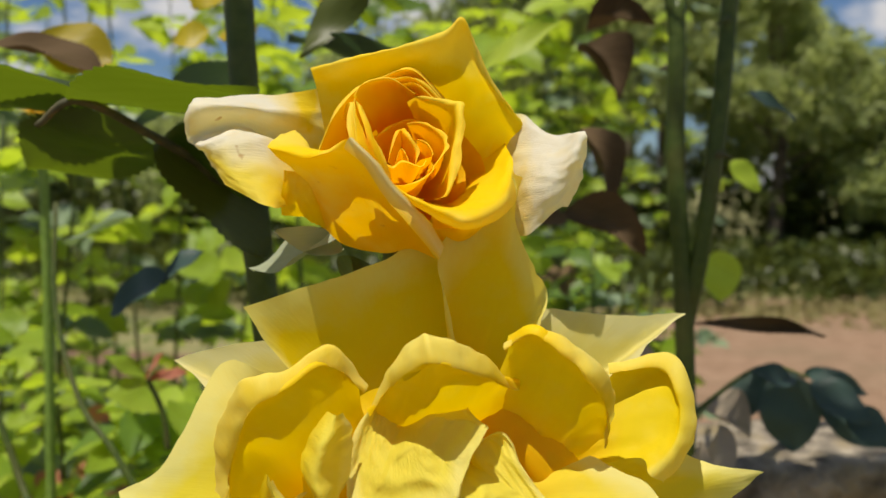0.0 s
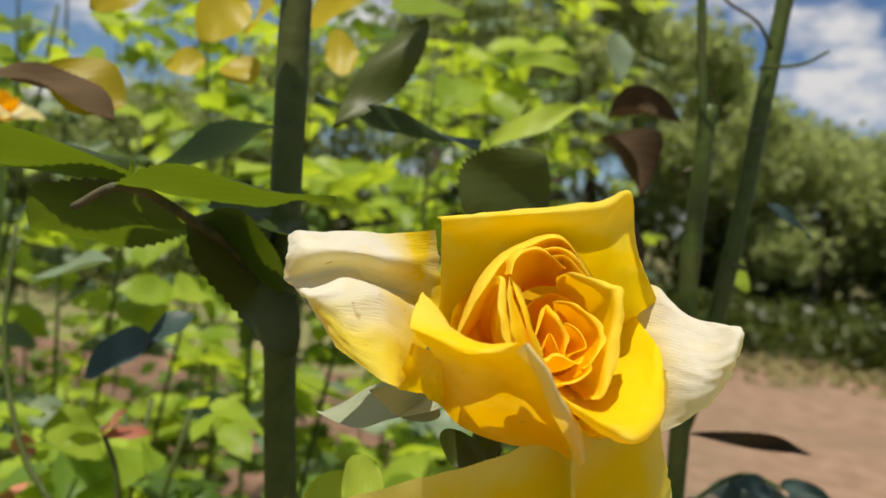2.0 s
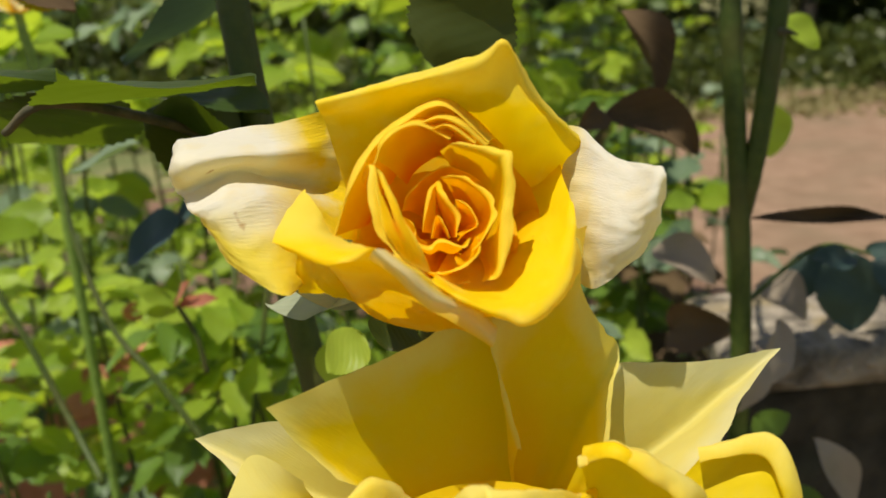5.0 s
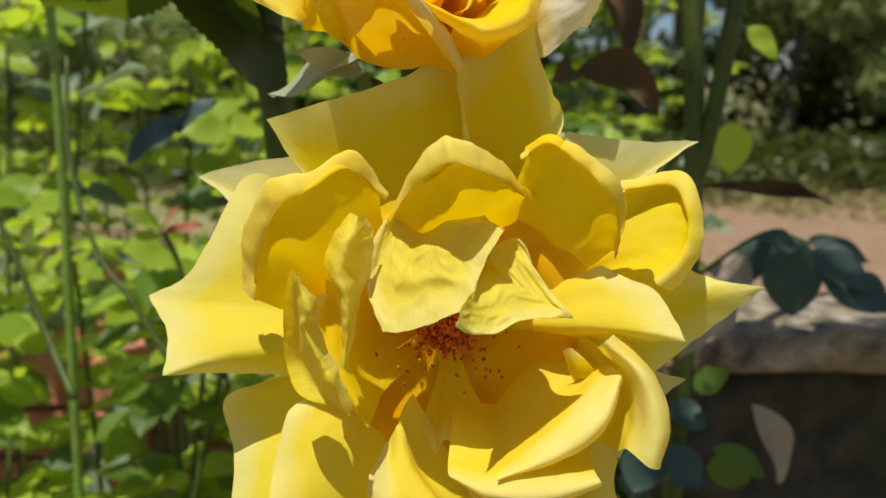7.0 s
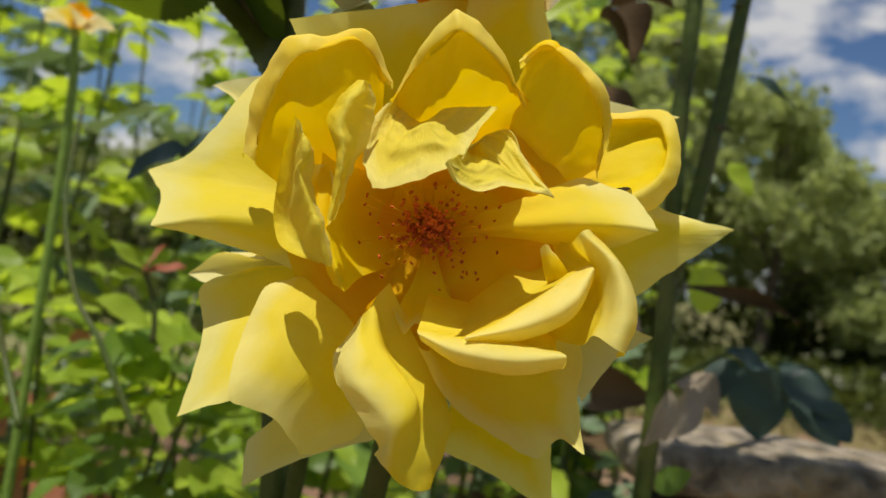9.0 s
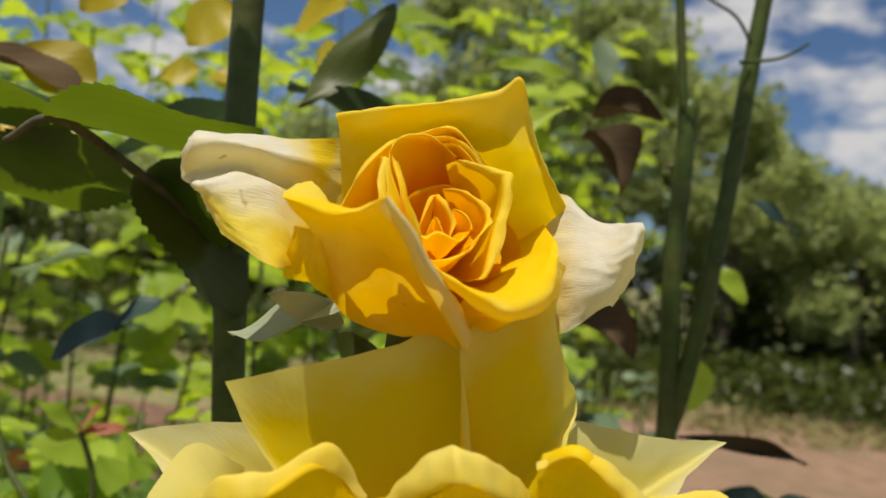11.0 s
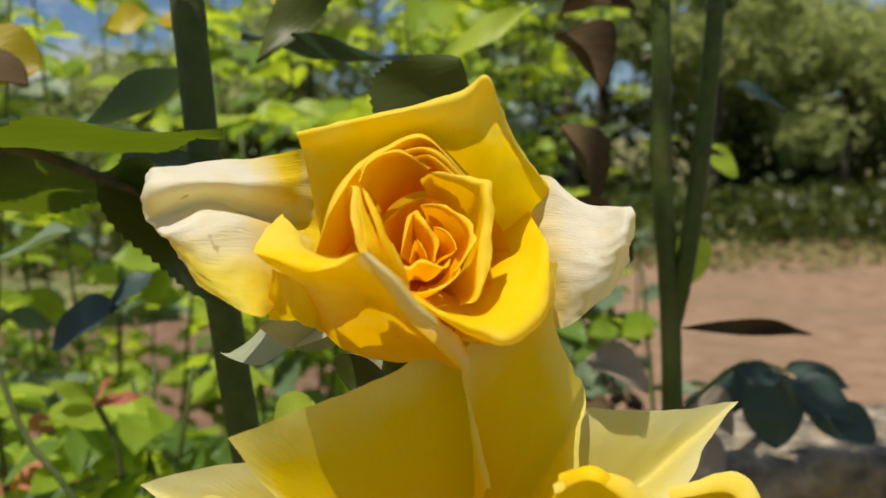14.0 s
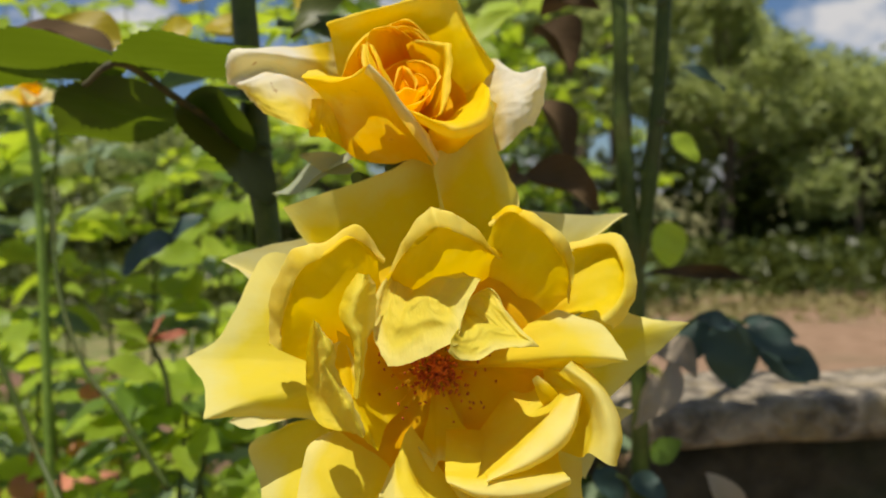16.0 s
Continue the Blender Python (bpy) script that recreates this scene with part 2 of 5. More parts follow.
# Lower courses: the shade below the cap slabs is put into this dark colour.
BASE_STONE = solid_material("shaded_stone", (0.03, 0.027, 0.018), (0.07, 0.06, 0.042), 45, 0.9, 0.008, (0.03, 0.045, 0.02), 12)
BARK = solid_material("bark", (0.07, 0.055, 0.04), (0.14, 0.11, 0.08), 18, 0.9, 0.02)
BRICK = solid_material("brick", (0.42, 0.15, 0.09), (0.52, 0.22, 0.14), 40, 0.9, 0.004)


# ---- builders ----
def mm(p):
    return Vector((p[0] / 1000, p[1] / 1000, 1.0 + p[2] / 1000))


def thing(name, at, label, category, group="", kind=""):
    e = new(name)
    e.location = at
    return tagged(e, label, category, group, kind)


def link_part(name, mesh, parent, label=""):
    ob = new(name, mesh)
    ob.parent = parent
    up = parent
    shift = Vector((0, 0, 0))
    while up is not None:
        shift += up.location
        up = up.parent
    ob.location = -shift
    return tagged(ob, label)


def mesh_of(name, verts, faces, material, uvs=None, smooth=True):
    me = bpy.data.meshes.new(name)
    me.from_pydata([tuple(v) for v in verts], [], faces)
    if uvs is not None:
        layer = me.uv_layers.new(name="UVMap")
        for loop in me.loops:
            layer.data[loop.index].uv = uvs[loop.vertex_index]
    me.materials.append(material)
    if smooth:
        me.polygons.foreach_set("use_smooth", [True] * len(me.polygons))
    me.update()
    return me


def spline(points, per):
    """A smooth line through points; a point with a fourth number 1 is a sharp corner."""
    runs, run = [], []
    for p in points:
        run.append(Vector(p[:3]))
        if len(p) > 3 and len(run) > 1:
            runs.append(run)
            run = [run[-1]]
    if len(run) > 1:
        runs.append(run)
    out = []
    for r in runs:
        ext = [r[0] * 2 - r[1], *r, r[-1] * 2 - r[-2]]
        for i in range(1, len(ext) - 2):
            a, b, c, d = ext[i - 1:i + 3]
            for k in range(per):
                s = k / per
                out.append(0.5 * (2 * b + (c - a) * s + (2 * a - 5 * b + 4 * c - d) * s * s + (3 * b - a - 3 * c + d) * s ** 3))
    out.append(runs[-1][-1])
    return out


def corner(p):
    return (*p, 1)


def petal(flower, base, rim, cup=(0, 6, 0), material=None, lip=0.0, curl=120, away=(0, 1, 0), rough=0.5, crumple=0.0, spread=0.14, seed=0, label="", round_=0.5, folds=4.6, lip_at=(0.0, 1.0)):
    """A petal: ribs that run from its base to a smooth rim, bowed by cup; near the rim they roll over away, by lip mm."""
    edge = spline(rim, 12 if crumple else 9)
    nu, nv = len(edge), 30 if crumple else 19
    base, cup, away = Vector(base), Vector(cup), Vector(away).normalized()
    reach = max((e - base).length for e in edge)
    wide = max(2, nu // 8)
    calm = []
    for i in range(nu):
        near_ones = edge[max(0, i - wide):i + wide + 1]
        calm.append(sum(near_ones, Vector()) / len(near_ones))
    verts, uvs = [], []
    turn = radians(curl)
    for i, e in enumerate(edge):
        u = i / (nu - 1)
        soft_e = calm[i] if not crumple else e
        start = base + (soft_e - base) * spread
        full = ((soft_e - base).length / reach) ** 0.7
        bow = cup * full
        ctrl = start.lerp(soft_e, round_) + bow
        side = math.sin(math.pi * min(1, max(0, (u - lip_at[0]) / (lip_at[1] - lip_at[0])))) ** 0.55 if lip else 0
        r = lip * max(0.15, side) * (0.85 + 0.8 * noise.noise(Vector((u * 8, seed, 3.1))))
        length = max(0.001, (ctrl - start).length + (e - ctrl).length)
        cut = min(0.6, (r * 1.2) / length) if lip else 0
        for j in range(nv):
            v = j / (nv - 1)
            if lip and v > 0.7:
                s = (v - 0.7) / 0.3
                q = 1 - cut
                root = (1 - q) ** 2 * start + 2 * q * (1 - q) * ctrl + q * q * e
                tang = ((1 - q) * (ctrl - start) + q * (e - ctrl)).normalized()
                back = away - tang * away.dot(tang)
                back = back.normalized() if back.length > 0.05 else away
                a = turn * s
                p = root + r * (math.sin(a) * tang + (1 - math.cos(a)) * back)
            else:
                q = v / 0.7 * (1 - cut) if lip else v
                end = soft_e.lerp(e, q ** 3) if not lip else e
                p = (1 - q) ** 2 * start + 2 * q * (1 - q) * ctrl + q * q * end
            w = Vector((p.x * 0.09, p.y * 0.09, p.z * 0.09 + seed * 7.3))
            amp = (rough + crumple) * min(1, v * 2.2) * (0.35 if v == 1 else 1)
            p = p + Vector((noise.noise(w), noise.noise(w + Vector((31, 0, 0))), noise.noise(w + Vector((0, 17, 0))))) * amp
            ripple = Vector((p.x * 0.34, p.y * 0.34, p.z * 0.34 + seed * 3.1))
            p = p + Vector((noise.noise(ripple), noise.noise(ripple + Vector((13, 0, 0))), noise.noise(ripple + Vector((0, 9, 0))))) * (0.10 + 0.22 * v ** 3)
            if crumple:
                w2 = Vector((u * folds, v * 2.1, seed * 3.7))
                p = p + away * ((abs(noise.noise(w2)) - 0.25) * 2.4 + (abs(noise.noise(w2 * 2.3 + Vector((5, 2, 0)))) - 0.25) * 1.0) * crumple * min(1, v * 2)
                w3 = Vector((u * folds * 3.1, v * 7.5, seed * 1.9))
                p = p + away * (abs(noise.noise(w3)) - 0.2) * 0.8 * crumple * min(1, v * 2)
            verts.append(mm(p))
            uvs.append((u, v if not lip else v / 0.7 * 0.84 if v <= 0.7 else 0.84 + (v - 0.7) / 0.3 * 0.16))
    faces = [(i * nv + j, (i + 1) * nv + j, (i + 1) * nv + j + 1, i * nv + j + 1) for i in range(nu - 1) for j in range(nv - 1)]
    return link_part("petal", mesh_of("petal", verts, faces, material, uvs), flower, label)


def along(points, per):
    """A smooth line through control points, per steps to each span, ends included."""
    ext = [points[0] * 2 - points[1], *points, points[-1] * 2 - points[-2]]
    out = []
    for i in range(1, len(ext) - 2):
        a, b, c, d = ext[i - 1:i + 3]
        for k in range(per):
            s = k / per
            out.append(0.5 * (2 * b + (c - a) * s + (2 * a - 5 * b + 4 * c - d) * s * s + (3 * b - a - 3 * c + d) * s ** 3))
    return out + [points[-1]]


def sheet_petal(flower, rows, material, seed=0, wrinkle=0.3, creases=0.0, reach=(0.0, 1.0), label=""):
    """A petal lofted over a few ribs that run across it, from its base to its edge; wrinkle and creases in mm; reach: how far out its tints run."""
    ribs = [along([Vector(p) for p in r], 9) for r in rows]
    nu = len(ribs[0])
    lines = [along([r[i] for r in ribs], 8) for i in range(nu)]
    nv = len(lines[0])
    verts, uvs = [], []
    for i in range(nu):
        for j in range(nv):
            u, v = i / (nu - 1), j / (nv - 1)
            p = lines[i][j]
            du = lines[min(i + 1, nu - 1)][j] - lines[max(i - 1, 0)][j]
            dv = lines[i][min(j + 1, nv - 1)] - lines[i][max(j - 1, 0)]
            n = du.cross(dv)
            n = n.normalized() if n.length > 1e-6 else Vector((0, -1, 0))
            w = p * 0.11 + Vector((0, 0, seed * 7.3))
            lift = noise.noise(w) * wrinkle + noise.noise(w * 3.1) * wrinkle * 0.5
            if creases:
                c = Vector((u * 9.0, v * 2.2, seed * 1.7))
                lift += (abs(noise.noise(c)) - 0.22) * creases + (abs(noise.noise(c * 2.6)) - 0.22) * creases * 0.4
            edge = Vector((noise.noise(w * 4.0), noise.noise(w * 4.0 + Vector((9, 0, 0))), noise.noise(w * 4.0 + Vector((0, 9, 0))))) * 0.35 * v ** 6
            verts.append(mm(p + n * lift + edge))
            step = min(int(v * (len(reach) - 1)), len(reach) - 2)
            uvs.append((u, reach[step] + (reach[step + 1] - reach[step]) * (v * (len(reach) - 1) - step)))
    faces = [(i * nv + j, (i + 1) * nv + j, (i + 1) * nv + j + 1, i * nv + j + 1) for i in range(nu - 1) for j in range(nv - 1)]
    return link_part("petal", mesh_of("petal", verts, faces, material, uvs), flower, label)


def tube_data(points, radii, sides=8):
    verts, faces = [], []
    pts = [Vector(p) for p in points]
    for i, p in enumerate(pts):
        d = (pts[min(i + 1, len(pts) - 1)] - pts[max(i - 1, 0)]).normalized()
        a = d.orthogonal().normalized() if i == 0 else (a - d * a.dot(d)).normalized()
        b = d.cross(a)
        for k in range(sides):
            g = 2 * math.pi * k / sides
            verts.append(p + (a * math.cos(g) + b * math.sin(g)) * radii[i])
    for i in range(len(pts) - 1):
        for k in range(sides):
            n = (k + 1) % sides
            faces.append((i * sides + k, i * sides + n, (i + 1) * sides + n, (i + 1) * sides + k))
    faces.append(tuple(range(sides))[::-1])
    faces.append(tuple(len(verts) - sides + k for k in range(sides)))
    return verts, faces


def tube(name, parent, points, r0, r1, material, sides=10, per=8, label="", knobs=0.0):
    line = spline(points, per)
    n = len(line)
    radii = [r0 + (r1 - r0) * i / (n - 1) + knobs * max(0, noise.noise(Vector((i * 0.9, r0 * 900, 2)))) for i in range(n)]
    v, f = tube_data(line, radii, sides)
    return link_part(name, mesh_of(name, v, f, material), parent, label)


def leaf_data(length, width, steps=12, teeth=0.09, fold=0.25, droop=0.2, twist=0.0, seed=0):
    """A toothed rose leaflet along +y with its face up; rows across the midrib."""
    rng = random.Random(seed)
    verts, faces, uvs = [], [], []
    across = (-1.0, -0.55, 0.0, 0.55, 1.0)
    for j in range(steps + 1):
        v = j / steps
        half = width / 2 * (math.sin(math.pi * v ** 0.82) ** 0.75 if 0 < v < 1 else 0.02)
        tooth = 1 + (teeth if j % 2 else -teeth) * (1 if 0 < j < steps else 0)
        for a in across:
            w = half * a * (tooth if abs(a) == 1 else 1)
            z = abs(a) ** 1.4 * half * fold - droop * length * v * v + 0.03 * length * math.sin(v * 9 + a * 2 + seed)
            z += twist * w * v
            verts.append(Vector((w, v * length, z)))
            uvs.append((0.5 + a * 0.5, v))
    for j in range(steps):
        for k in range(4):
            q = j * 5 + k
            faces.append((q, q + 1, q + 6, q + 5))
    return verts, faces, uvs


def leaf_between(parent, base, tip, face, width, material, name="leaf", label="", fold=0.25, droop=0.12, seed=0, teeth=0.045):
    base, tip = Vector(base), Vector(tip)
    y = (tip - base)
    length = y.length
    y.normalize()
    z = Vector(face)
    z = (z - y * z.dot(y)).normalized()
    x = y.cross(z)
    m = Matrix((x, y, z)).transposed()
    v, f, uv = leaf_data(length, width, 34, teeth, fold, droop, 0, seed)
    end = v[-3].copy()
    verts = []
    for p in v:
        q = p.copy()
        q.z -= end.z * (p.y / length)
        verts.append(base + m @ q)
    return link_part(name, mesh_of(name, verts, f, material, uv), parent, label)


# ---- ground and distance ----
def sheet(name, x0, x1, y0, y1, z, step, material, label, category, rise=0.0, seed=0):
    nx, ny = max(1, round((x1 - x0) / step)), max(1, round((y1 - y0) / step))
    verts = []
    for j in range(ny + 1):
        for i in range(nx + 1):
            x, y = x0 + (x1 - x0) * i / nx, y0 + (y1 - y0) * j / ny
            if rise:
                x, y = x + 0.35 * noise.noise(Vector((x * 0.9, y * 0.9, 1.5))), y + 0.35 * noise.noise(Vector((x * 0.9, y * 0.9, 8.5)))
            verts.append((x, y, z + rise * noise.noise(Vector((x * 0.7, y * 0.7, seed)))))
    faces = [(j * (nx + 1) + i, j * (nx + 1) + i + 1, (j + 1) * (nx + 1) + i + 1, (j + 1) * (nx + 1) + i) for j in range(ny) for i in range(nx)]
    return tagged(new(name, mesh_of(name, verts, faces, material)), label, category, kind="structure")


sheet("ground", -400, 400, -400, 400, 0, 10, GRASS_BED, "dry grassy ground reaching the horizon", "ground")
sheet("soil_bed", -6, 0.9, -1.5, 6, 0.02, 0.3, SOIL, "dark brown soil of the rose bed", "soil", 0.015, 3)
sheet("path", 0.9, 9, 1.2, 8.8, 0.02, 0.4, PATH, "pale reddish-brown bare dirt path beside the roses", "path", 0.02, 5)


def leaf_cloud(rng, centre, radii, count, size, verts, faces, uvs, shell=0.55):
    for _ in range(count):
        d = Vector((rng.gauss(0, 1), rng.gauss(0, 1), rng.gauss(0, 1))).normalized()
        k = shell + (1 - shell) * rng.random()
        p = Vector(centre) + Vector((d.x * radii[0], d.y * radii[1], d.z * radii[2])) * k
        y = Vector((rng.gauss(0, 1), rng.gauss(0, 1), rng.gauss(-0.4, 0.7))).normalized()
        x = y.orthogonal().normalized()
        x = Matrix.Rotation(rng.random() * 6.28, 3, y) @ x
        s = size * (0.6 + 0.8 * rng.random())
        n = len(verts)
        verts += [p, p + y * s * 0.5 + x * s * 0.28, p + y * s, p + y * s * 0.5 - x * s * 0.28]
        uvs += [(0.5, 0), (1, 0.5), (0.5, 1), (0, 0.5)]
        faces.append((n, n + 1, n + 2, n + 3))


def tree(x, y, height, spread, seed, leaves=7600, size=0.14, name="tree", label="blurred leafy green tree behind the dirt path", low=0.25):
    rng = random.Random(seed)
    t = thing(name, (x, y, 0), label, "tree", "trees behind the path")
    trunk = [(x, y, -0.05), (x + rng.uniform(-0.1, 0.1), y, height * 0.3), (x + rng.uniform(-0.2, 0.2), y + 0.1, height * 0.65), (x, y, height * 0.92)]
    tube("trunk", t, trunk, 0.05 + height * 0.018, 0.02, BARK, 9)
    verts, faces, uvs = [], [], []
    for k in range(16):
        h = low + (1 - low) * (k + rng.random()) / 16
        ang = rng.random() * 6.28
        out = spread * (0.35 + 0.65 * math.sin(math.pi * min(0.95, h * 0.9 + 0.1))) * rng.uniform(0.5, 1)
        c = Vector((x + math.cos(ang) * out, y + math.sin(ang) * out, height * h))
        if k % 2 == 0:
            tube("limb", t, [(x, y, height * h * 0.7), ((x + c.x) / 2, (y + c.y) / 2, height * h * 0.86), tuple(c)], 0.03, 0.008, BARK, 6, 4)
        r = spread * rng.uniform(0.25, 0.5)
        leaf_cloud(rng, c, (r, r, r * 0.75), leaves // 16, size, verts, faces, uvs, 0.3)
    tagged(link_part("crown", mesh_of("crown", verts, faces, LEAF_HAZY, uvs), t), kind="stuff")
    return t


for x, y, h, s, k in ((2.7, 12.5, 5.2, 1.6, 1), (4.6, 12.2, 4.0, 1.5, 2), (6.4, 11.8, 2.6, 1.5, 3), (8.4, 12.0, 2.7, 1.6, 4), (0.8, 12.0, 4.9, 1.6, 5), (-1.2, 13.0, 3.0, 1.7, 6), (3.7, 14.5, 5.6, 1.6, 7), (10.5, 12.5, 3.0, 1.8, 8), (5.6, 14.0, 3.2, 1.7, 12), (7.6, 14.2, 3.1, 1.7, 13), (-3.5, 13.5, 2.3, 1.9, 9), (-6.5, 13.0, 2.2, 1.9, 10), (-9.5, 13.5, 2.3, 2.0, 11), (1.6, 14.8, 4.6, 1.7, 14)):
    tree(x, y, h, s, k, low=0.42)
rng = random.Random(77)
verts, faces, uvs = [], [], []
for k in range(305):
    x = rng.uniform(-12, 14)
    y = rng.uniform(11.9, 15.5)
    leaf_cloud(rng, (x, y, rng.uniform(0.1, 1.2 + 0.3 * max(0, y - 13))), (0.8, 0.5, 0.5), 110, 0.17, verts, faces, uvs, 0.2)
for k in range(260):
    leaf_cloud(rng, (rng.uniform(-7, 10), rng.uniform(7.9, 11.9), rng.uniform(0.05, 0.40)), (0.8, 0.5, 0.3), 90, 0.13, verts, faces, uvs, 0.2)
# The shadow under the trees is put into the leaf colour here.
tagged(new("undergrowth", mesh_of("undergrowth", verts, faces, LEAF_SHADE, uvs)), "dense undergrowth in shade-darkened green below the trees", "undergrowth", kind="stuff")


verts, faces, uvs = [], [], []
for k in range(110):
    y = 8.2 - 1.6 * rng.random() ** 1.7
    leaf_cloud(rng, (rng.uniform(0.6, 9), y, rng.uniform(0.02, 0.07)), (0.5, 0.3, 0.05), 60, 0.09, verts, faces, uvs, 0.2)
tagged(new("grass", mesh_of("grass", verts, faces, GRASS_BLADE, uvs)), "straw-coloured dry grass along the far edge of the path", "grass", kind="stuff")


# ---- low stone edging along the path ----
def edging(x0, x1, y0, y1, z):
    """A dry stone wall: overhanging cap slabs on a course of blocks set back below."""
    wall = thing("stone_wall", ((x0 + x1) / 2, (y0 + y1) / 2, 0), "low weathered stone wall with overhanging lichen-spotted cap stones", "wall", kind="structure")
    rng = random.Random(5)

    def block(x, w, ya, yb, top, high, rough, material):
        bm = bmesh.new()
        bmesh.ops.create_cube(bm, size=1)
        bmesh.ops.subdivide_edges(bm, edges=bm.edges[:], cuts=7, use_grid_fill=True)
        for v in bm.verts:
            c = v.co * 2
            soft = 1 - 0.08 * (abs(c.x) ** 4 * abs(c.z) ** 4 + abs(c.y) ** 4 * abs(c.z) ** 4)
            v.co = Vector((v.co.x * w * 0.97 * soft, v.co.y * (yb - ya) * soft, v.co.z * high * soft)) + Vector((x + w / 2, (ya + yb) / 2, top - high / 2))
            v.co += Vector((noise.noise(v.co * 9), noise.noise(v.co * 9 + Vector((9, 0, 0))), noise.noise(v.co * 9 + Vector((0, 5, 0))))) * rough
            v.co += Vector((noise.noise(v.co * 31), noise.noise(v.co * 31 + Vector((9, 0, 0))), noise.noise(v.co * 31 + Vector((0, 5, 0))))) * rough * 0.5
        me = bpy.data.meshes.new("stone")
        bm.to_mesh(me)
        bm.free()
        me.materials.append(material)
        me.polygons.foreach_set("use_smooth", [True] * len(me.polygons))
        link_part("stone", me, wall)

    x = x0
    while x < x1:
        w = rng.uniform(0.22, 0.40)
        block(x, w, y0 + rng.uniform(-0.006, 0.006), y1 + rng.uniform(-0.006, 0.006), z + rng.uniform(-0.004, 0.004), 0.030, 0.005, STONE)
        x += w
    # Set-back courses, their stone coloured dark as in the caps' shade.
    for course in range(7):
        x = x0 + 0.01 + (course % 2) * 0.05
        high = (z - 0.033) / 7
        while x < x1:
            w = rng.uniform(0.14, 0.26)
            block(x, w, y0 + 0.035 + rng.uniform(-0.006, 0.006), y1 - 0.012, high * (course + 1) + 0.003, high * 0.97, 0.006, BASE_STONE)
            x += w
    return wall


edging(0.118, 1.7, 0.449, 0.545, 1.0)


def brick_wall(x0, x1, y, courses):
    """A low garden wall of single bricks with recessed mortar behind them."""
    wall = thing("brick_wall", ((x0 + x1) / 2, y, 0), "low red brick garden wall behind the rose bushes", "wall", kind="structure")
    rng = random.Random(15)
    long, high, deep = 0.215, 0.065, 0.1
    bm = bmesh.new()
    bmesh.ops.create_cube(bm, size=1)
    bmesh.ops.bevel(bm, geom=bm.edges[:], offset=0.03, segments=1, affect="EDGES")
    for v in bm.verts:
        v.co = Vector((v.co.x * long, v.co.y * deep, v.co.z * high))
    brick = bpy.data.meshes.new("brick")
    bm.to_mesh(brick)
    bm.free()
    brick.materials.append(BRICK)
    for row in range(courses):
        x = x0 + long / 2 - (row % 2) * 0.11
        while x < x1:
            ob = link_part("brick", brick, wall)
            ob.location += Vector((x, y + rng.uniform(-0.003, 0.003), 0.04 + row * 0.075))
            x += long + 0.01
    bm = bmesh.new()
    bmesh.ops.create_cube(bm, size=1)
    for v in bm.verts:
        v.co = Vector(((x0 + x1) / 2 + v.co.x * (x1 - x0), y + 0.01 + v.co.y * 0.07, courses * 0.0375 + v.co.z * courses * 0.075 - 0.01))
    core = bpy.data.meshes.new("mortar")
    bm.to_mesh(core)
    bm.free()
    core.materials.append(STONE)
    link_part("mortar", core, wall)


brick_wall(-1.3, -0.36, 1.16, 10)


def overhanging_tree():
    """The tree beside the path whose boughs shade the wall; it stands out of sight to the side."""
    rng = random.Random(8)
    t = thing("tree", (2.7, -0.3, 0), "leafy tree whose boughs overhang and shade the wall", "tree")
    tube("trunk", t, [(2.7, -0.3, -0.05), (2.68, -0.28, 1.2), (2.6, -0.2, 2.3), (2.4, -0.1, 3.2)], 0.10, 0.04, BARK, 10)
    verts, faces, uvs = [], [], []
    for k in range(64):
        z, x, y = rng.uniform(2.0, 2.4), rng.uniform(0.12, 1.7), rng.uniform(0.355, 0.405) if k < 50 else rng.uniform(0.55, 0.8)
        c = Vector((x - 0.2 * (z - 1), y - 0.31 * (z - 1), z))
        if k % 6 == 0:
            tube("limb", t, [(2.6, -0.2, 2.2), tuple((Vector((2.6, -0.2, 2.5)) + c) / 2), tuple(c)], 0.03, 0.008, BARK, 6, 4)
        leaf_cloud(rng, c, (0.14, 0.055, 0.08), 64, 0.06, verts, faces, uvs, 0.2)
    tagged(link_part("crown", mesh_of("crown", verts, faces, LEAF_HAZY, uvs), t), kind="stuff")


overhanging_tree()


# ---- rose bush behind: canes with compound leaves ----
LEAFLETS = {}


def single_leaf(parent, m, length, material, pick):
    """One leaflet as an object of its own; alike leaflets share their mesh."""
    key = (material.name, pick)
    if key not in LEAFLETS:
        v, f, uv = leaf_data(1.0, 0.62, 10, 0.05, 0.25, 0.08 + 0.05 * pick, 0, pick)
        LEAFLETS[key] = mesh_of("leaf", v, f, material, uv)
    ob = new("leaf", LEAFLETS[key])
    ob.parent = parent
    ob.matrix_basis = Matrix.Translation(-parent.location) @ m @ Matrix.Diagonal((length, length, length, 1))


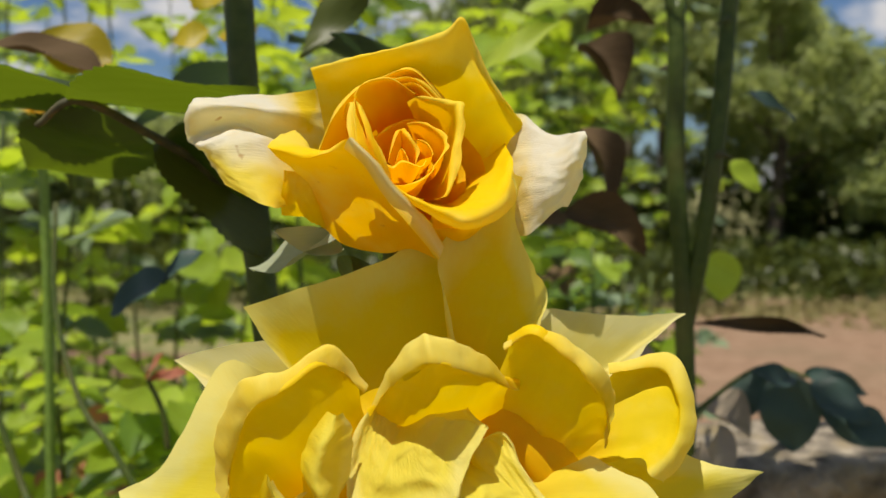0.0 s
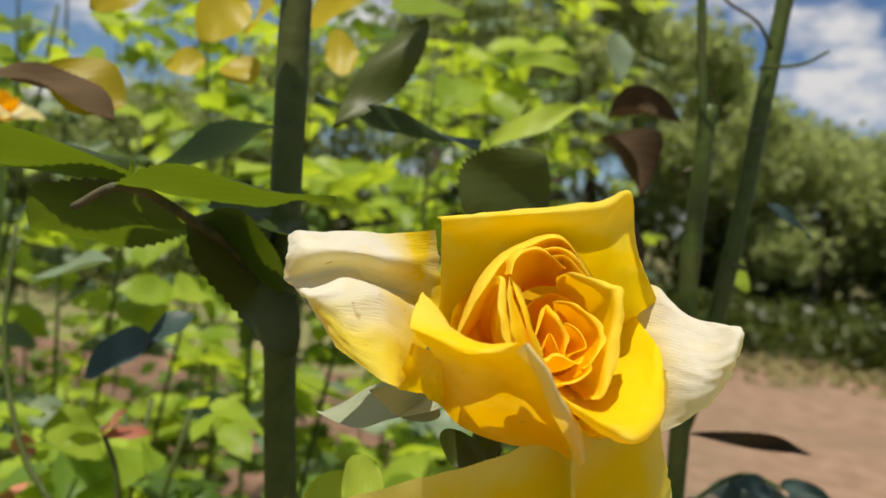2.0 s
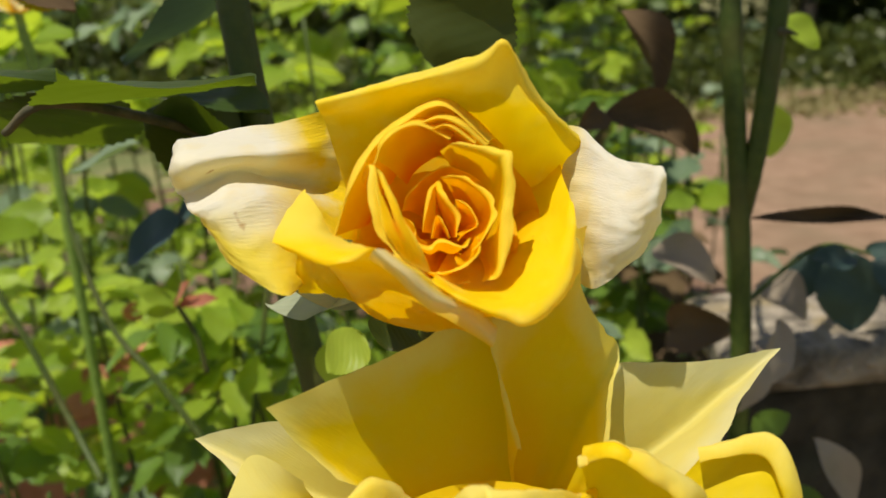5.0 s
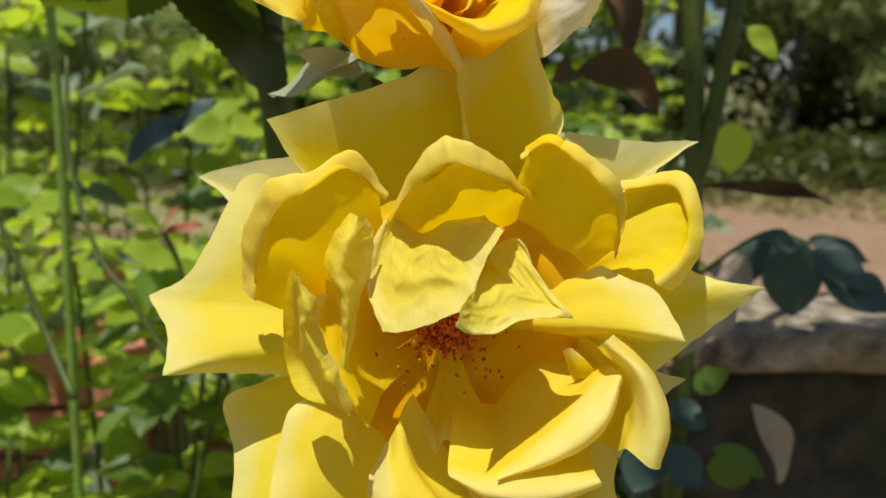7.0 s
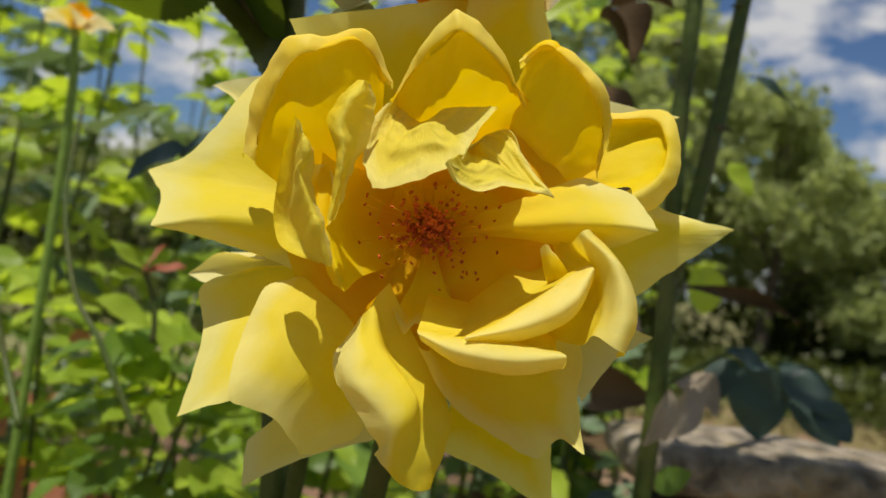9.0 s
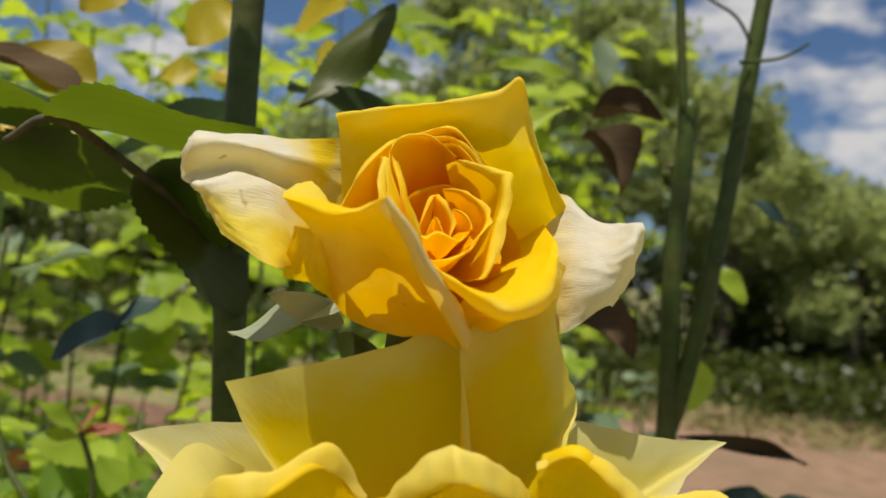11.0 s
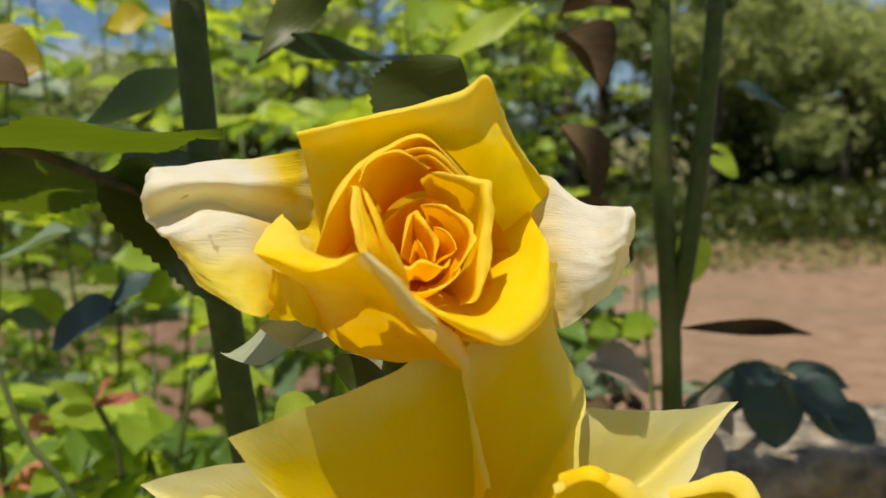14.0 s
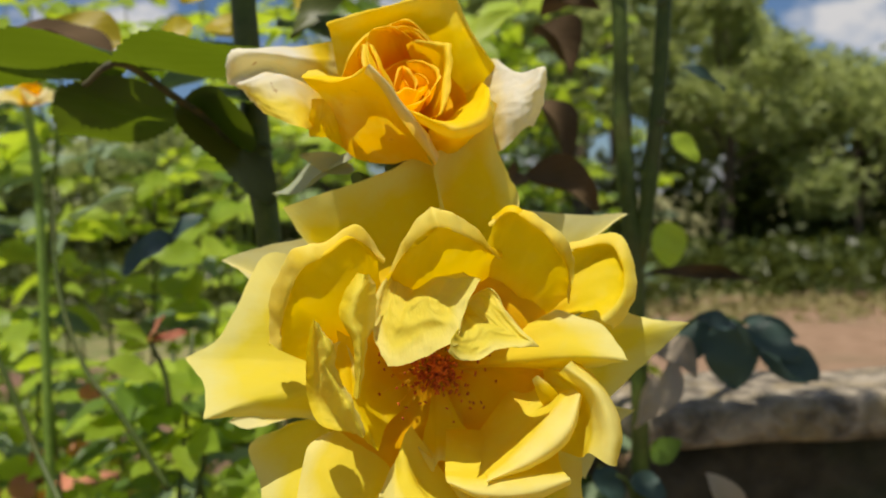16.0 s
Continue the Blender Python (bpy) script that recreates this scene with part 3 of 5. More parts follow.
def compound(rng, root, heading, size, verts, faces, uvs, owner=None, material=None):
    """A rose leaf of five or seven leaflets on a thin stalk."""
    heading = Vector(heading).normalized()
    side = heading.cross(Vector((0, 0, 1)))
    side = side.normalized() if side.length > 0.1 else Vector((1, 0, 0))
    for k in range(5):
        along = (1.0, 0.72, 0.72, 0.42, 0.42)[k]
        lean = (0, 1, -1, 1, -1)[k]
        p = Vector(root) + heading * size * along * 1.3 - Vector((0, 0, 1)) * size * 0.35 * along * along
        y = (heading * (1.0 if lean == 0 else 0.45) + side * lean * 0.8 + Vector((0, 0, rng.uniform(-0.5, 0.15)))).normalized()
        z = (Vector((rng.gauss(-0.1, 0.5), rng.gauss(-0.4, 0.5), 1)))
        z = (z - y * z.dot(y)).normalized()
        m = Matrix((y.cross(z), y, z)).transposed()
        ln = size * rng.uniform(0.75, 1.1)
        if owner is not None:
            single_leaf(owner, Matrix.Translation(p) @ m.to_4x4(), ln, material, rng.randint(0, 4))
            continue
        v, f, uv = leaf_data(ln, ln * 0.62, 7, 0.07, 0.25, rng.uniform(0.05, 0.3), 0, rng.randint(0, 99))
        n = len(verts)
        verts += [p + m @ q for q in v]
        faces += [tuple(i + n for i in q) for q in f]
        uvs += uv


def bush_cane(bush, rng, foot, top, leaves, size, material, low=0.35, radius=0.0026, single=0):
    mid = Vector(foot).lerp(Vector(top), 0.55) + Vector((rng.uniform(-0.06, 0.06), rng.uniform(-0.06, 0.06), 0))
    tube("cane", bush, [tuple(foot), tuple(mid), tuple(top)], radius * 1.3, radius * 0.6, CANE, 7, 8)
    for k in range(single):
        p = mid.lerp(Vector(top), 0.45 + 0.55 * (k + rng.random()) / single)
        a = k * 2.4 + rng.random()
        compound(rng, p, (math.cos(a), math.sin(a), rng.uniform(-0.1, 0.5)), size * rng.uniform(0.8, 1.2), None, None, None, bush, material)
    for part_no, stuff in enumerate((material, LEAF_BRIGHT if material is LEAF else rng.choice((LEAF, LEAF_GREY, LEAF_BRIGHT, LEAF_BRIGHT)))):
        verts, faces, uvs = [], [], []
        foliage(rng, foot, mid, top, leaves * 2 // 3 if part_no == 0 else leaves // 3, size, low, verts, faces, uvs)
        tagged(link_part("foliage", mesh_of("foliage", verts, faces, stuff, uvs), bush), kind="stuff")


def foliage(rng, foot, mid, top, leaves, size, low, verts, faces, uvs):
    for k in range(leaves):
        s = low + (1 - low) * (k + rng.random()) / leaves
        p = Vector(foot).lerp(mid, s / 0.55) if s < 0.55 else mid.lerp(Vector(top), (s - 0.55) / 0.45)
        a = k * 2.4 + rng.random()
        compound(rng, p, (math.cos(a), math.sin(a), rng.uniform(-0.1, 0.5)), size * rng.uniform(0.7, 1.15), verts, faces, uvs)


rng = random.Random(21)
BUSH_ROWS = (
    (0.48, 0.70, 12, -0.52, -0.05, 1.03, 0.036, 17),
    (0.72, 1.05, 13, -0.85, 0.03, 1.20, 0.055, 17),
    (1.10, 1.60, 15, -1.30, 0.14, 1.42, 0.062, 20),
    (1.70, 2.50, 24, -2.00, 0.30, 1.70, 0.074, 22),
)
for y0, y1, count, x0, x1, ztop, size, leaves in BUSH_ROWS:
    bush = thing("rose_bush", ((x0 + x1) / 2, (y0 + y1) / 2, 0.0), "dense leafy rose bush with sunlit green leaves", "rose bush", "rose bushes")
    for k in range(count):
        x = x0 + (x1 - x0) * (k + rng.random()) / count
        y = rng.uniform(y0, y1)
        z = ztop + rng.uniform(-0.16, 0.08) + 0.10 * max(0, (x - x0) / (x1 - x0) - 0.35)
        kind = rng.random()
        bush_cane(bush, rng, (x + rng.uniform(-0.1, 0.1), y + 0.05, 0.0), (x, y, z), leaves, size, LEAF_BRIGHT if kind < (0.5 if y1 < 0.8 else 0.65 if y1 < 1.1 else 0.75) else LEAF if kind < 0.92 else LEAF_GREY, 0.22, 0.0026, 5 if y1 < 0.8 else 0)
scrub = thing("shrub", (0.3, 1.0, 0.0), "low straggly shrub of grey-green and withered leaves", "shrub")
for k in range(22):
    y = rng.uniform(0.60, 0.95)
    x = y * rng.uniform(0.08, 0.27)
    kind = rng.random()
    bush_cane(scrub, rng, (x, y + 0.04, 0.0), (x + rng.uniform(-0.03, 0.03), y, rng.uniform(0.86, 1.12)), 15, 0.040, LEAF_GREY if kind < 0.3 else LEAF if kind < 0.8 else LEAF_DEAD, 0.4)
hedge = thing("shrub", (0.5, 2.4, 0.0), "airy green shrub with small sunlit leaves", "shrub")
for k in range(22):
    y = rng.uniform(1.9, 2.9)
    x = y * rng.uniform(0.05, 0.26)
    bush_cane(hedge, rng, (x, y, 0.0), (x + rng.uniform(-0.1, 0.1), y, rng.uniform(1.15, 1.95)), 17, 0.055, rng.choice((LEAF_GREY, LEAF_BRIGHT, LEAF)), 0.35)
verts, faces, uvs = [], [], []
for k in range(80):
    leaf_cloud(rng, (rng.uniform(-2.2, 0.1), rng.uniform(0.7, 3.2), rng.uniform(0.05, 0.55)), (0.2, 0.2, 0.12), 90, 0.06, verts, faces, uvs, 0.2)
tagged(new("weeds", mesh_of("weeds", verts, faces, LEAF, uvs)), "lime-green weeds covering the soil below the roses", "weeds", kind="stuff")

# ---- the cane bush near the roses ----
near = thing("rose_bush", (-0.02, 0.36, 0.0), "tall green rose canes with toothed leaves behind the blooms", "rose bush", "rose bushes")
main_cane = tube("cane", near, [(-0.03, 0.30, 0.0), (-0.035, 0.29, 0.6), (-0.037, 0.282, 0.9), (-0.0439, 0.28, 1.0), (-0.0565, 0.28, 1.1), (-0.061, 0.28, 1.15), (-0.0642, 0.28, 1.2), (-0.0662, 0.28, 1.25), (-0.067, 0.28, 1.3), (-0.064, 0.28, 1.42)], 0.0052, 0.0042, CANE, 12, 8, "thick dark green main cane", 0.0007)
fork_cane = tube("cane", near, [(0.105, 0.41, 0.0), (0.112, 0.405, 0.7), (0.1135, 0.40, 0.98), (0.113, 0.40, 1.05), (0.111, 0.40, 1.10), (0.1065, 0.40, 1.16), (0.106, 0.40, 1.20), (0.1055, 0.40, 1.234)], 0.0050, 0.0040, CANE, 10, 8, "upright cane with a cut top", 0.0009)
side_cane = tube("cane", near, [(0.112, 0.402, 1.085), (0.117, 0.398, 1.115), (0.1215, 0.397, 1.15), (0.1255, 0.397, 1.19), (0.129, 0.397, 1.24), (0.133, 0.397, 1.29), (0.139, 0.397, 1.35), (0.152, 0.397, 1.45)], 0.0043, 0.0033, CANE, 10, 8, "", 0.0006)
tube("cane", near, [(0.105, 0.399, 1.215), (0.101, 0.398, 1.240), (0.096, 0.398, 1.275), (0.088, 0.398, 1.34), (0.08, 0.398, 1.42)], 0.0024, 0.0018, CANE, 8, 8, "thin side shoot")
tube("stalk", near, [(-0.062, 0.280, 1.125), (-0.065, 0.277, 1.142), (-0.073, 0.268, 1.156), (-0.083, 0.250, 1.165), (-0.092, 0.222, 1.172), (-0.104, 0.225, 1.166)], 0.0019, 0.0009, CANE_OLD, 8, 8, "reddish brown leaf stalk")
tube("stalk", near, [(0.122, 0.390, 1.251), (0.138, 0.385, 1.254), (0.147, 0.380, 1.260)], 0.0009, 0.0005, CANE, 6)
tube("stalk", near, [(0.126, 0.390, 1.260), (0.116, 0.385, 1.269), (0.099, 0.380, 1.275), (0.087, 0.380, 1.287)], 0.0008, 0.0005, CANE_OLD, 6)


def hero(base, tip, face, width, material=LEAF, fold=0.25, droop=0.12, seed=0, label=""):
    return leaf_between(near, base, tip, face, width, material, "leaf", label, fold, droop, seed, 0.04)


hero((-0.095, 0.228, 1.172), (-0.046, 0.220, 1.173), (0.02, 0.11, 1), 0.046, LEAF_NEAR_SHADED, 0.05, -0.02, 2)
hero((-0.096, 0.238, 1.177), (-0.160, 0.246, 1.172), (0.0, 0.13, 1), 0.056, LEAF_NEAR_SHADED, 0.05, -0.02, 1)
hero((-0.088, 0.258, 1.166), (-0.134, 0.284, 1.156), (-0.15, 0.55, 0.85), 0.042, LEAF_NEAR_SHADED, 0.12, -0.05, 3)
hero((-0.084, 0.262, 1.164), (-0.059, 0.262, 1.148), (0.3, 0.5, 0.8), 0.032, LEAF_NEAR_SHADED, 0.2, 0.10, 4)
hero((-0.086, 0.264, 1.165), (-0.056, 0.272, 1.128), (0.5, -0.5, 0.6), 0.032, LEAF_SHADE, 0.3, 0.10, 14, "dark shaded leaf")
hero((-0.082, 0.270, 1.169), (-0.053, 0.260, 1.162), (0.1, -0.2, 1), 0.022, LEAF_NEAR_SHADED, 0.2, 0.05, 15)
hero((-0.075, 0.340, 1.197), (-0.116, 0.330, 1.175), (-0.05, 0.28, 1), 0.030, LEAF_BLUE, 0.25, -0.1, 6)
hero((-0.063, 0.360, 1.211), (-0.002, 0.330, 1.198), (0.05, 0.08, 1), 0.028, LEAF_BLUE, 0.25, -0.15, 7)
hero((-0.025, 0.340, 1.242), (-0.054, 0.330, 1.199), (0.4, 0.8, 0.3), 0.016, LEAF_SHADE, 0.35, 0.12, 8)
hero((-0.009, 0.260, 1.170), (0.008, 0.260, 1.193), (0, 0.9, 0.35), 0.030, LEAF_SHADE, 0.1, 0.0, 9)
hero((0.016, 0.450, 1.209), (0.060, 0.440, 1.233), (0, -0.8, 0.6), 0.014, LEAF_BRIGHT, 0.2, 0.1, 10)
hero((0.060, 0.460, 1.252), (0.023, 0.450, 1.252), (0, -0.7, 0.6), 0.014, LEAF_BRIGHT, 0.3, 0.1, 11)
hero((0.076, 0.460, 1.274), (0.078, 0.450, 1.246), (0.2, -0.9, 0.3), 0.014, LEAF_GREY, 0.3, 0.1, 12)
hero((-0.039, 0.500, 1.279), (0.002, 0.500, 1.280), (0, -0.5, 0.8), 0.03, LEAF_BRIGHT, 0.2, 0.1, 13)
hero((-0.112, 0.352, 1.115), (-0.135, 0.350, 1.099), (-0.1, -0.5, 0.9), 0.022, LEAF_BLUE, 0.3, 0.1, 5)
hero((-0.099, 0.360, 1.124), (-0.114, 0.352, 1.111), (-0.1, -0.2, 0.9), 0.018, LEAF_BLUE, 0.3, 0.05, 16)
hero((-0.180, 0.420, 1.123), (-0.143, 0.400, 1.138), (0.1, -0.4, 0.9), 0.024, LEAF_GREY, 0.2, 0.1, 17)
hero((-0.030, 0.225, 1.114), (-0.037, 0.215, 1.109), (0.3, -0.8, 0.5), 0.011, LEAF_BRIGHT, 0.2, 0.05, 18)
hero((-0.045, 0.250, 1.091), (-0.033, 0.250, 1.104), (0.4, -0.8, 0.4), 0.014, LEAF_BRIGHT, 0.2, 0.05, 19)
# Added stalk and leaves, out of view overhead, to shade the near leaves below.
tube("stalk", near, [(-0.066, 0.28, 1.255), (-0.085, 0.262, 1.268), (-0.12, 0.235, 1.272)], 0.0016, 0.0010, CANE, 7)
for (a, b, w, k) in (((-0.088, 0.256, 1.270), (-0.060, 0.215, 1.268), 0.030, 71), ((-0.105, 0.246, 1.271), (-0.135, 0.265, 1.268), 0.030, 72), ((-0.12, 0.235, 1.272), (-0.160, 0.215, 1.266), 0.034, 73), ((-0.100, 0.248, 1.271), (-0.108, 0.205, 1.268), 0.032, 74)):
    hero(a, b, (0.05, 0.05, 1), w, LEAF_NEAR_SHADED, 0.2, 0.08, k)
for (a, b, w, k) in (((-0.292, 0.620, 0.945), (-0.270, 0.600, 0.933), 0.018, 81), ((-0.282, 0.660, 0.937), (-0.259, 0.650, 0.930), 0.016, 82), ((-0.249, 0.600, 0.995), (-0.233, 0.600, 0.988), 0.014, 83), ((-0.301, 0.600, 0.930), (-0.285, 0.600, 0.916), 0.02, 84)):
    hero(a, b, (0.2, -0.7, 0.6), w, LEAF_RED, 0.2, 0.1, k, "young leaf flushed red")
for (a, b) in (((0.1325, 0.394, 1.293), (0.1400, 0.391, 1.291)), ((0.1275, 0.394, 1.225), (0.1210, 0.392, 1.222)), ((0.1230, 0.394, 1.165), (0.1300, 0.391, 1.163)), ((0.1045, 0.404, 1.205), (0.0975, 0.401, 1.203)), ((0.1080, 0.404, 1.142), (0.1010, 0.401, 1.140)), ((-0.0610, 0.277, 1.150), (-0.0545, 0.274, 1.148)), ((-0.0655, 0.277, 1.235), (-0.0725, 0.274, 1.232))):
    tube("thorn", main_cane if a[0] < 0 else side_cane if a[1] < 0.4 else fork_cane, [a, tuple((Vector(a) + Vector(b)) / 2 + Vector((0, 0, 0.0008))), b], 0.0022, 0.0003, CANE_OLD, 6, 3)
# reddish young shoot
tube("shoot", near, [(-0.135, 0.420, 1.022), (-0.137, 0.420, 1.040), (-0.144, 0.420, 1.057)], 0.0016, 0.0012, CANE, 7)
for (a, b, w, m, k) in (((-0.145, 0.420, 1.055), (-0.159, 0.410, 1.053), 0.010, LEAF_BRIGHT, 51), ((-0.145, 0.420, 1.058), (-0.162, 0.410, 1.070), 0.010, LEAF_BRIGHT, 52), ((-0.143, 0.420, 1.057), (-0.121, 0.410, 1.062), 0.008, LEAF_RED, 53), ((-0.145, 0.420, 1.057), (-0.133, 0.410, 1.072), 0.007, LEAF_RED, 54)):
    hero(a, b, (0, -0.6, 0.8), w, m, 0.2, 0.1, k)
tube("cane", near, [(-0.186, 0.400, 0.976), (-0.207, 0.420, 1.003), (-0.224, 0.430, 1.038), (-0.247, 0.440, 1.084)], 0.0020, 0.0016, CANE, 8)
tube("cane", near, [(-0.137, 0.420, 0.976), (-0.165, 0.430, 1.017), (-0.186, 0.440, 1.041), (-0.206, 0.460, 1.087), (-0.213, 0.480, 1.142)], 0.0019, 0.0012, CANE, 8)
for (a, b, w, k) in (((0.179, 0.450, 1.054), (0.182, 0.445, 1.013), 0.032, 21), ((0.194, 0.450, 1.045), (0.226, 0.445, 1.015), 0.024, 22), ((0.191, 0.455, 1.053), (0.223, 0.450, 1.042), 0.014, 23), ((0.173, 0.460, 1.051), (0.149, 0.450, 1.027), 0.02, 24)):
    hero(a, b, (-0.2, -0.8, 0.6), w, LEAF_BLUE, 0.2, 0.1, k)
hero((0.137, 0.400, 1.193), (0.161, 0.400, 1.181), (0.6, -0.5, 0.6), 0.014, LEAF_BLUE, 0.3, 0.1, 25)
hero((0.164, 0.500, 1.165), (0.181, 0.500, 1.148), (0, -0.8, 0.6), 0.016, LEAF_BRIGHT, 0.2, 0.1, 26)
hero((0.191, 0.600, 1.107), (0.192, 0.600, 1.072), (0, -0.8, 0.6), 0.028, LEAF_BRIGHT, 0.2, 0.1, 27)
tube("stalk", near, [(0.117, 0.43, 1.03), (0.164, 0.450, 1.056), (0.192, 0.452, 1.051)], 0.0014, 0.0009, CANE, 6)
for (a, b, w, k) in (((0.062, 0.410, 1.214), (0.080, 0.400, 1.190), 0.022, 31), ((0.061, 0.400, 1.177), (0.074, 0.390, 1.142), 0.016, 32), ((0.052, 0.385, 1.138), (0.088, 0.380, 1.120), 0.020, 33), ((0.072, 0.440, 1.228), (0.101, 0.420, 1.227), 0.016, 34), ((0.130, 0.400, 1.040), (0.113, 0.380, 1.016), 0.016, 35), ((0.111, 0.370, 1.041), (0.100, 0.360, 1.016), 0.012, 36), ((0.116, 0.400, 1.087), (0.187, 0.420, 1.078), 0.007, 37), ((0.148, 0.400, 0.980), (0.164, 0.395, 0.941), 0.018, 38), ((0.079, 0.420, 1.070), (0.102, 0.400, 1.058), 0.020, 39), ((0.050, 0.384, 1.141), (0.041, 0.380, 1.134), 0.012, 40), ((0.091, 0.440, 1.022), (0.119, 0.420, 1.028), 0.024, 61), ((0.139, 0.460, 1.035), (0.158, 0.440, 1.023), 0.024, 62)):
    pale = k in (35, 36, 38, 39, 62)
    hero(a, b, (0.4, -0.8, 0.3), w, LEAF_DRY if pale else LEAF_DEAD, 0.8 if pale else 1.5, 0.3 if pale else 0.42, k, "bleached dry curled leaf" if pale else "dry brown curled leaf")
for (a, b, w, k) in (((-0.126, 0.335, 1.197), (-0.154, 0.335, 1.207), 0.024, 41), ((-0.146, 0.420, 1.261), (-0.168, 0.420, 1.244), 0.024, 42), ((-0.109, 0.460, 1.266), (-0.127, 0.450, 1.241), 0.026, 43), ((-0.078, 0.460, 1.259), (-0.051, 0.440, 1.269), 0.024, 44), ((-0.106, 0.480, 1.256), (-0.094, 0.460, 1.265), 0.03, 45), ((-0.116, 0.480, 1.237), (-0.102, 0.470, 1.225), 0.022, 46), ((-0.132, 0.500, 1.238), (-0.153, 0.500, 1.232), 0.018, 47), ((-0.070, 0.500, 1.248), (-0.052, 0.500, 1.253), 0.03, 48)):
    hero(a, b, (0.2, -0.9, 0.5), w, LEAF_YELLOW, 0.2, 0.15, k, "yellowing leaf with brown edges")
hero((-0.126, 0.325, 1.192), (-0.166, 0.325, 1.204), (0.1, -0.5, 0.9), 0.018, LEAF_DEAD, 0.5, 0.2, 49, "pinkish brown folded leaf")

for (a, b, w, m, k) in (((0.097, 0.390, 0.962), (0.088, 0.380, 0.942), 0.022, LEAF_BLUE, 91), ((0.105, 0.390, 0.961), (0.120, 0.380, 0.944), 0.02, LEAF_BLUE, 92), ((0.127, 0.385, 0.963), (0.151, 0.380, 0.952), 0.014, LEAF, 93), ((0.115, 0.385, 0.993), (0.129, 0.380, 1.004), 0.013, LEAF, 94), ((0.089, 0.400, 0.984), (0.103, 0.395, 0.969), 0.016, LEAF_BLUE, 95), ((0.107, 0.395, 0.981), (0.124, 0.390, 0.971), 0.015, LEAF_BLUE, 96), ((0.129, 0.400, 0.947), (0.149, 0.395, 0.942), 0.018, LEAF, 97)):
    hero(a, b, (0.1, -0.75, 0.6), w, m, 0.25, 0.12, k)
tube("stalk", near, [(0.1135, 0.40, 0.93), (0.106, 0.392, 0.975), (0.098, 0.388, 0.985)], 0.0014, 0.0009, CANE, 6)

for (a, b, w, m, k) in (((0.188, 0.440, 1.051), (0.212, 0.425, 1.033), 0.02, LEAF_BLUE, 101), ((0.205, 0.435, 1.038), (0.222, 0.425, 1.021), 0.02, LEAF_BLUE, 102), ((0.180, 0.440, 1.052), (0.153, 0.430, 1.058), 0.013, LEAF_BLUE, 103)):
    hero(a, b, (-0.1, -0.7, 0.6), w, m, 0.2, 0.1, k)

# ---- the open lower rose ----
rose = thing("rose", mm((-2, 165, 86)), "wide open lemon-yellow rose with rolled petals and red-orange stamens", "rose", "yellow roses")
B = (-2, 161, 88)
petal(rose, (-3, 170, 84), [(-34, 166, 40), corner((-33, 162, 31)), (-22, 164, 38), (-7, 166, 44)], (0, 0, -4), PETAL_PALE, seed=1)
petal(rose, (2, 170, 82), [(7, 164, 44), (21, 165, 39), corner((32, 164, 33)), (30, 164, 44), (28, 166, 60)], (0, 0, -3), PETAL_LOW, seed=2)
petal(rose, (-4, 172, 86), [(-38, 172, 78), (-48, 178, 78), corner((-56, 182, 72)), (-50, 178, 71), (-37, 172, 75)], (0, 3, 0), PETAL_PALE, seed=3)
petal(rose, (4, 172, 84), [(43, 170, 75), corner((50, 174, 73)), (45, 172, 70), (40, 168, 66), (35, 166, 58)], (0, 3, 0), PETAL_PALE, seed=4)
petal(rose, (-6, 170, 92), [(-29, 170, 121), (-45, 174, 118), corner((-55, 176, 115)), (-49, 172, 112), (-43, 168, 106)], (0, -4, 1), PETAL_PALE, seed=5)
petal(rose, (4, 172, 92), [(19, 174, 126), (36, 177, 124), corner((51, 181, 124)), (42, 172, 120), (37, 165, 117), (32, 162, 111)], (0, -4, 1), PETAL_PALE, seed=6)
petal(rose, (-3, 166, 92), [(-27, 161, 114), (-32, 161, 120), corner((-37, 160, 128)), (-24, 162, 132), (-12, 164, 136), (-1, 170, 141), (4, 172, 131), (8, 170, 117)], (0, 3, 0), PETAL_LOW, seed=7)
petal(rose, (2, 168, 92), [(3, 160, 118), (1, 162, 128), (-1, 163, 138), (5, 165, 145), (13, 163, 152), (14, 164, 143), (18, 169, 134), (21, 173, 129), (18, 166, 121), (17, 160, 113)], (0, 3, 0), PETAL_LOW, seed=8)
petal(rose, (-4, 164, 88), [(-32, 158, 116), (-43, 166, 116), (-52, 160, 99), corner((-61, 160, 93)), (-55, 152, 88), corner((-54, 145, 82)), (-44, 150, 81), (-34, 155, 79), (-27, 156, 77)], (-3, -9, 3), PETAL_REFLEX, seed=9, rough=0.5)
petal(rose, (4, 164, 86), [(40, 158, 105), (44, 162, 101), (50, 158, 99), corner((59, 157, 98)), (48, 158, 88), (41, 159, 81), (35, 158, 76)], (0, -6, 2), PETAL_REFLEX, seed=10)
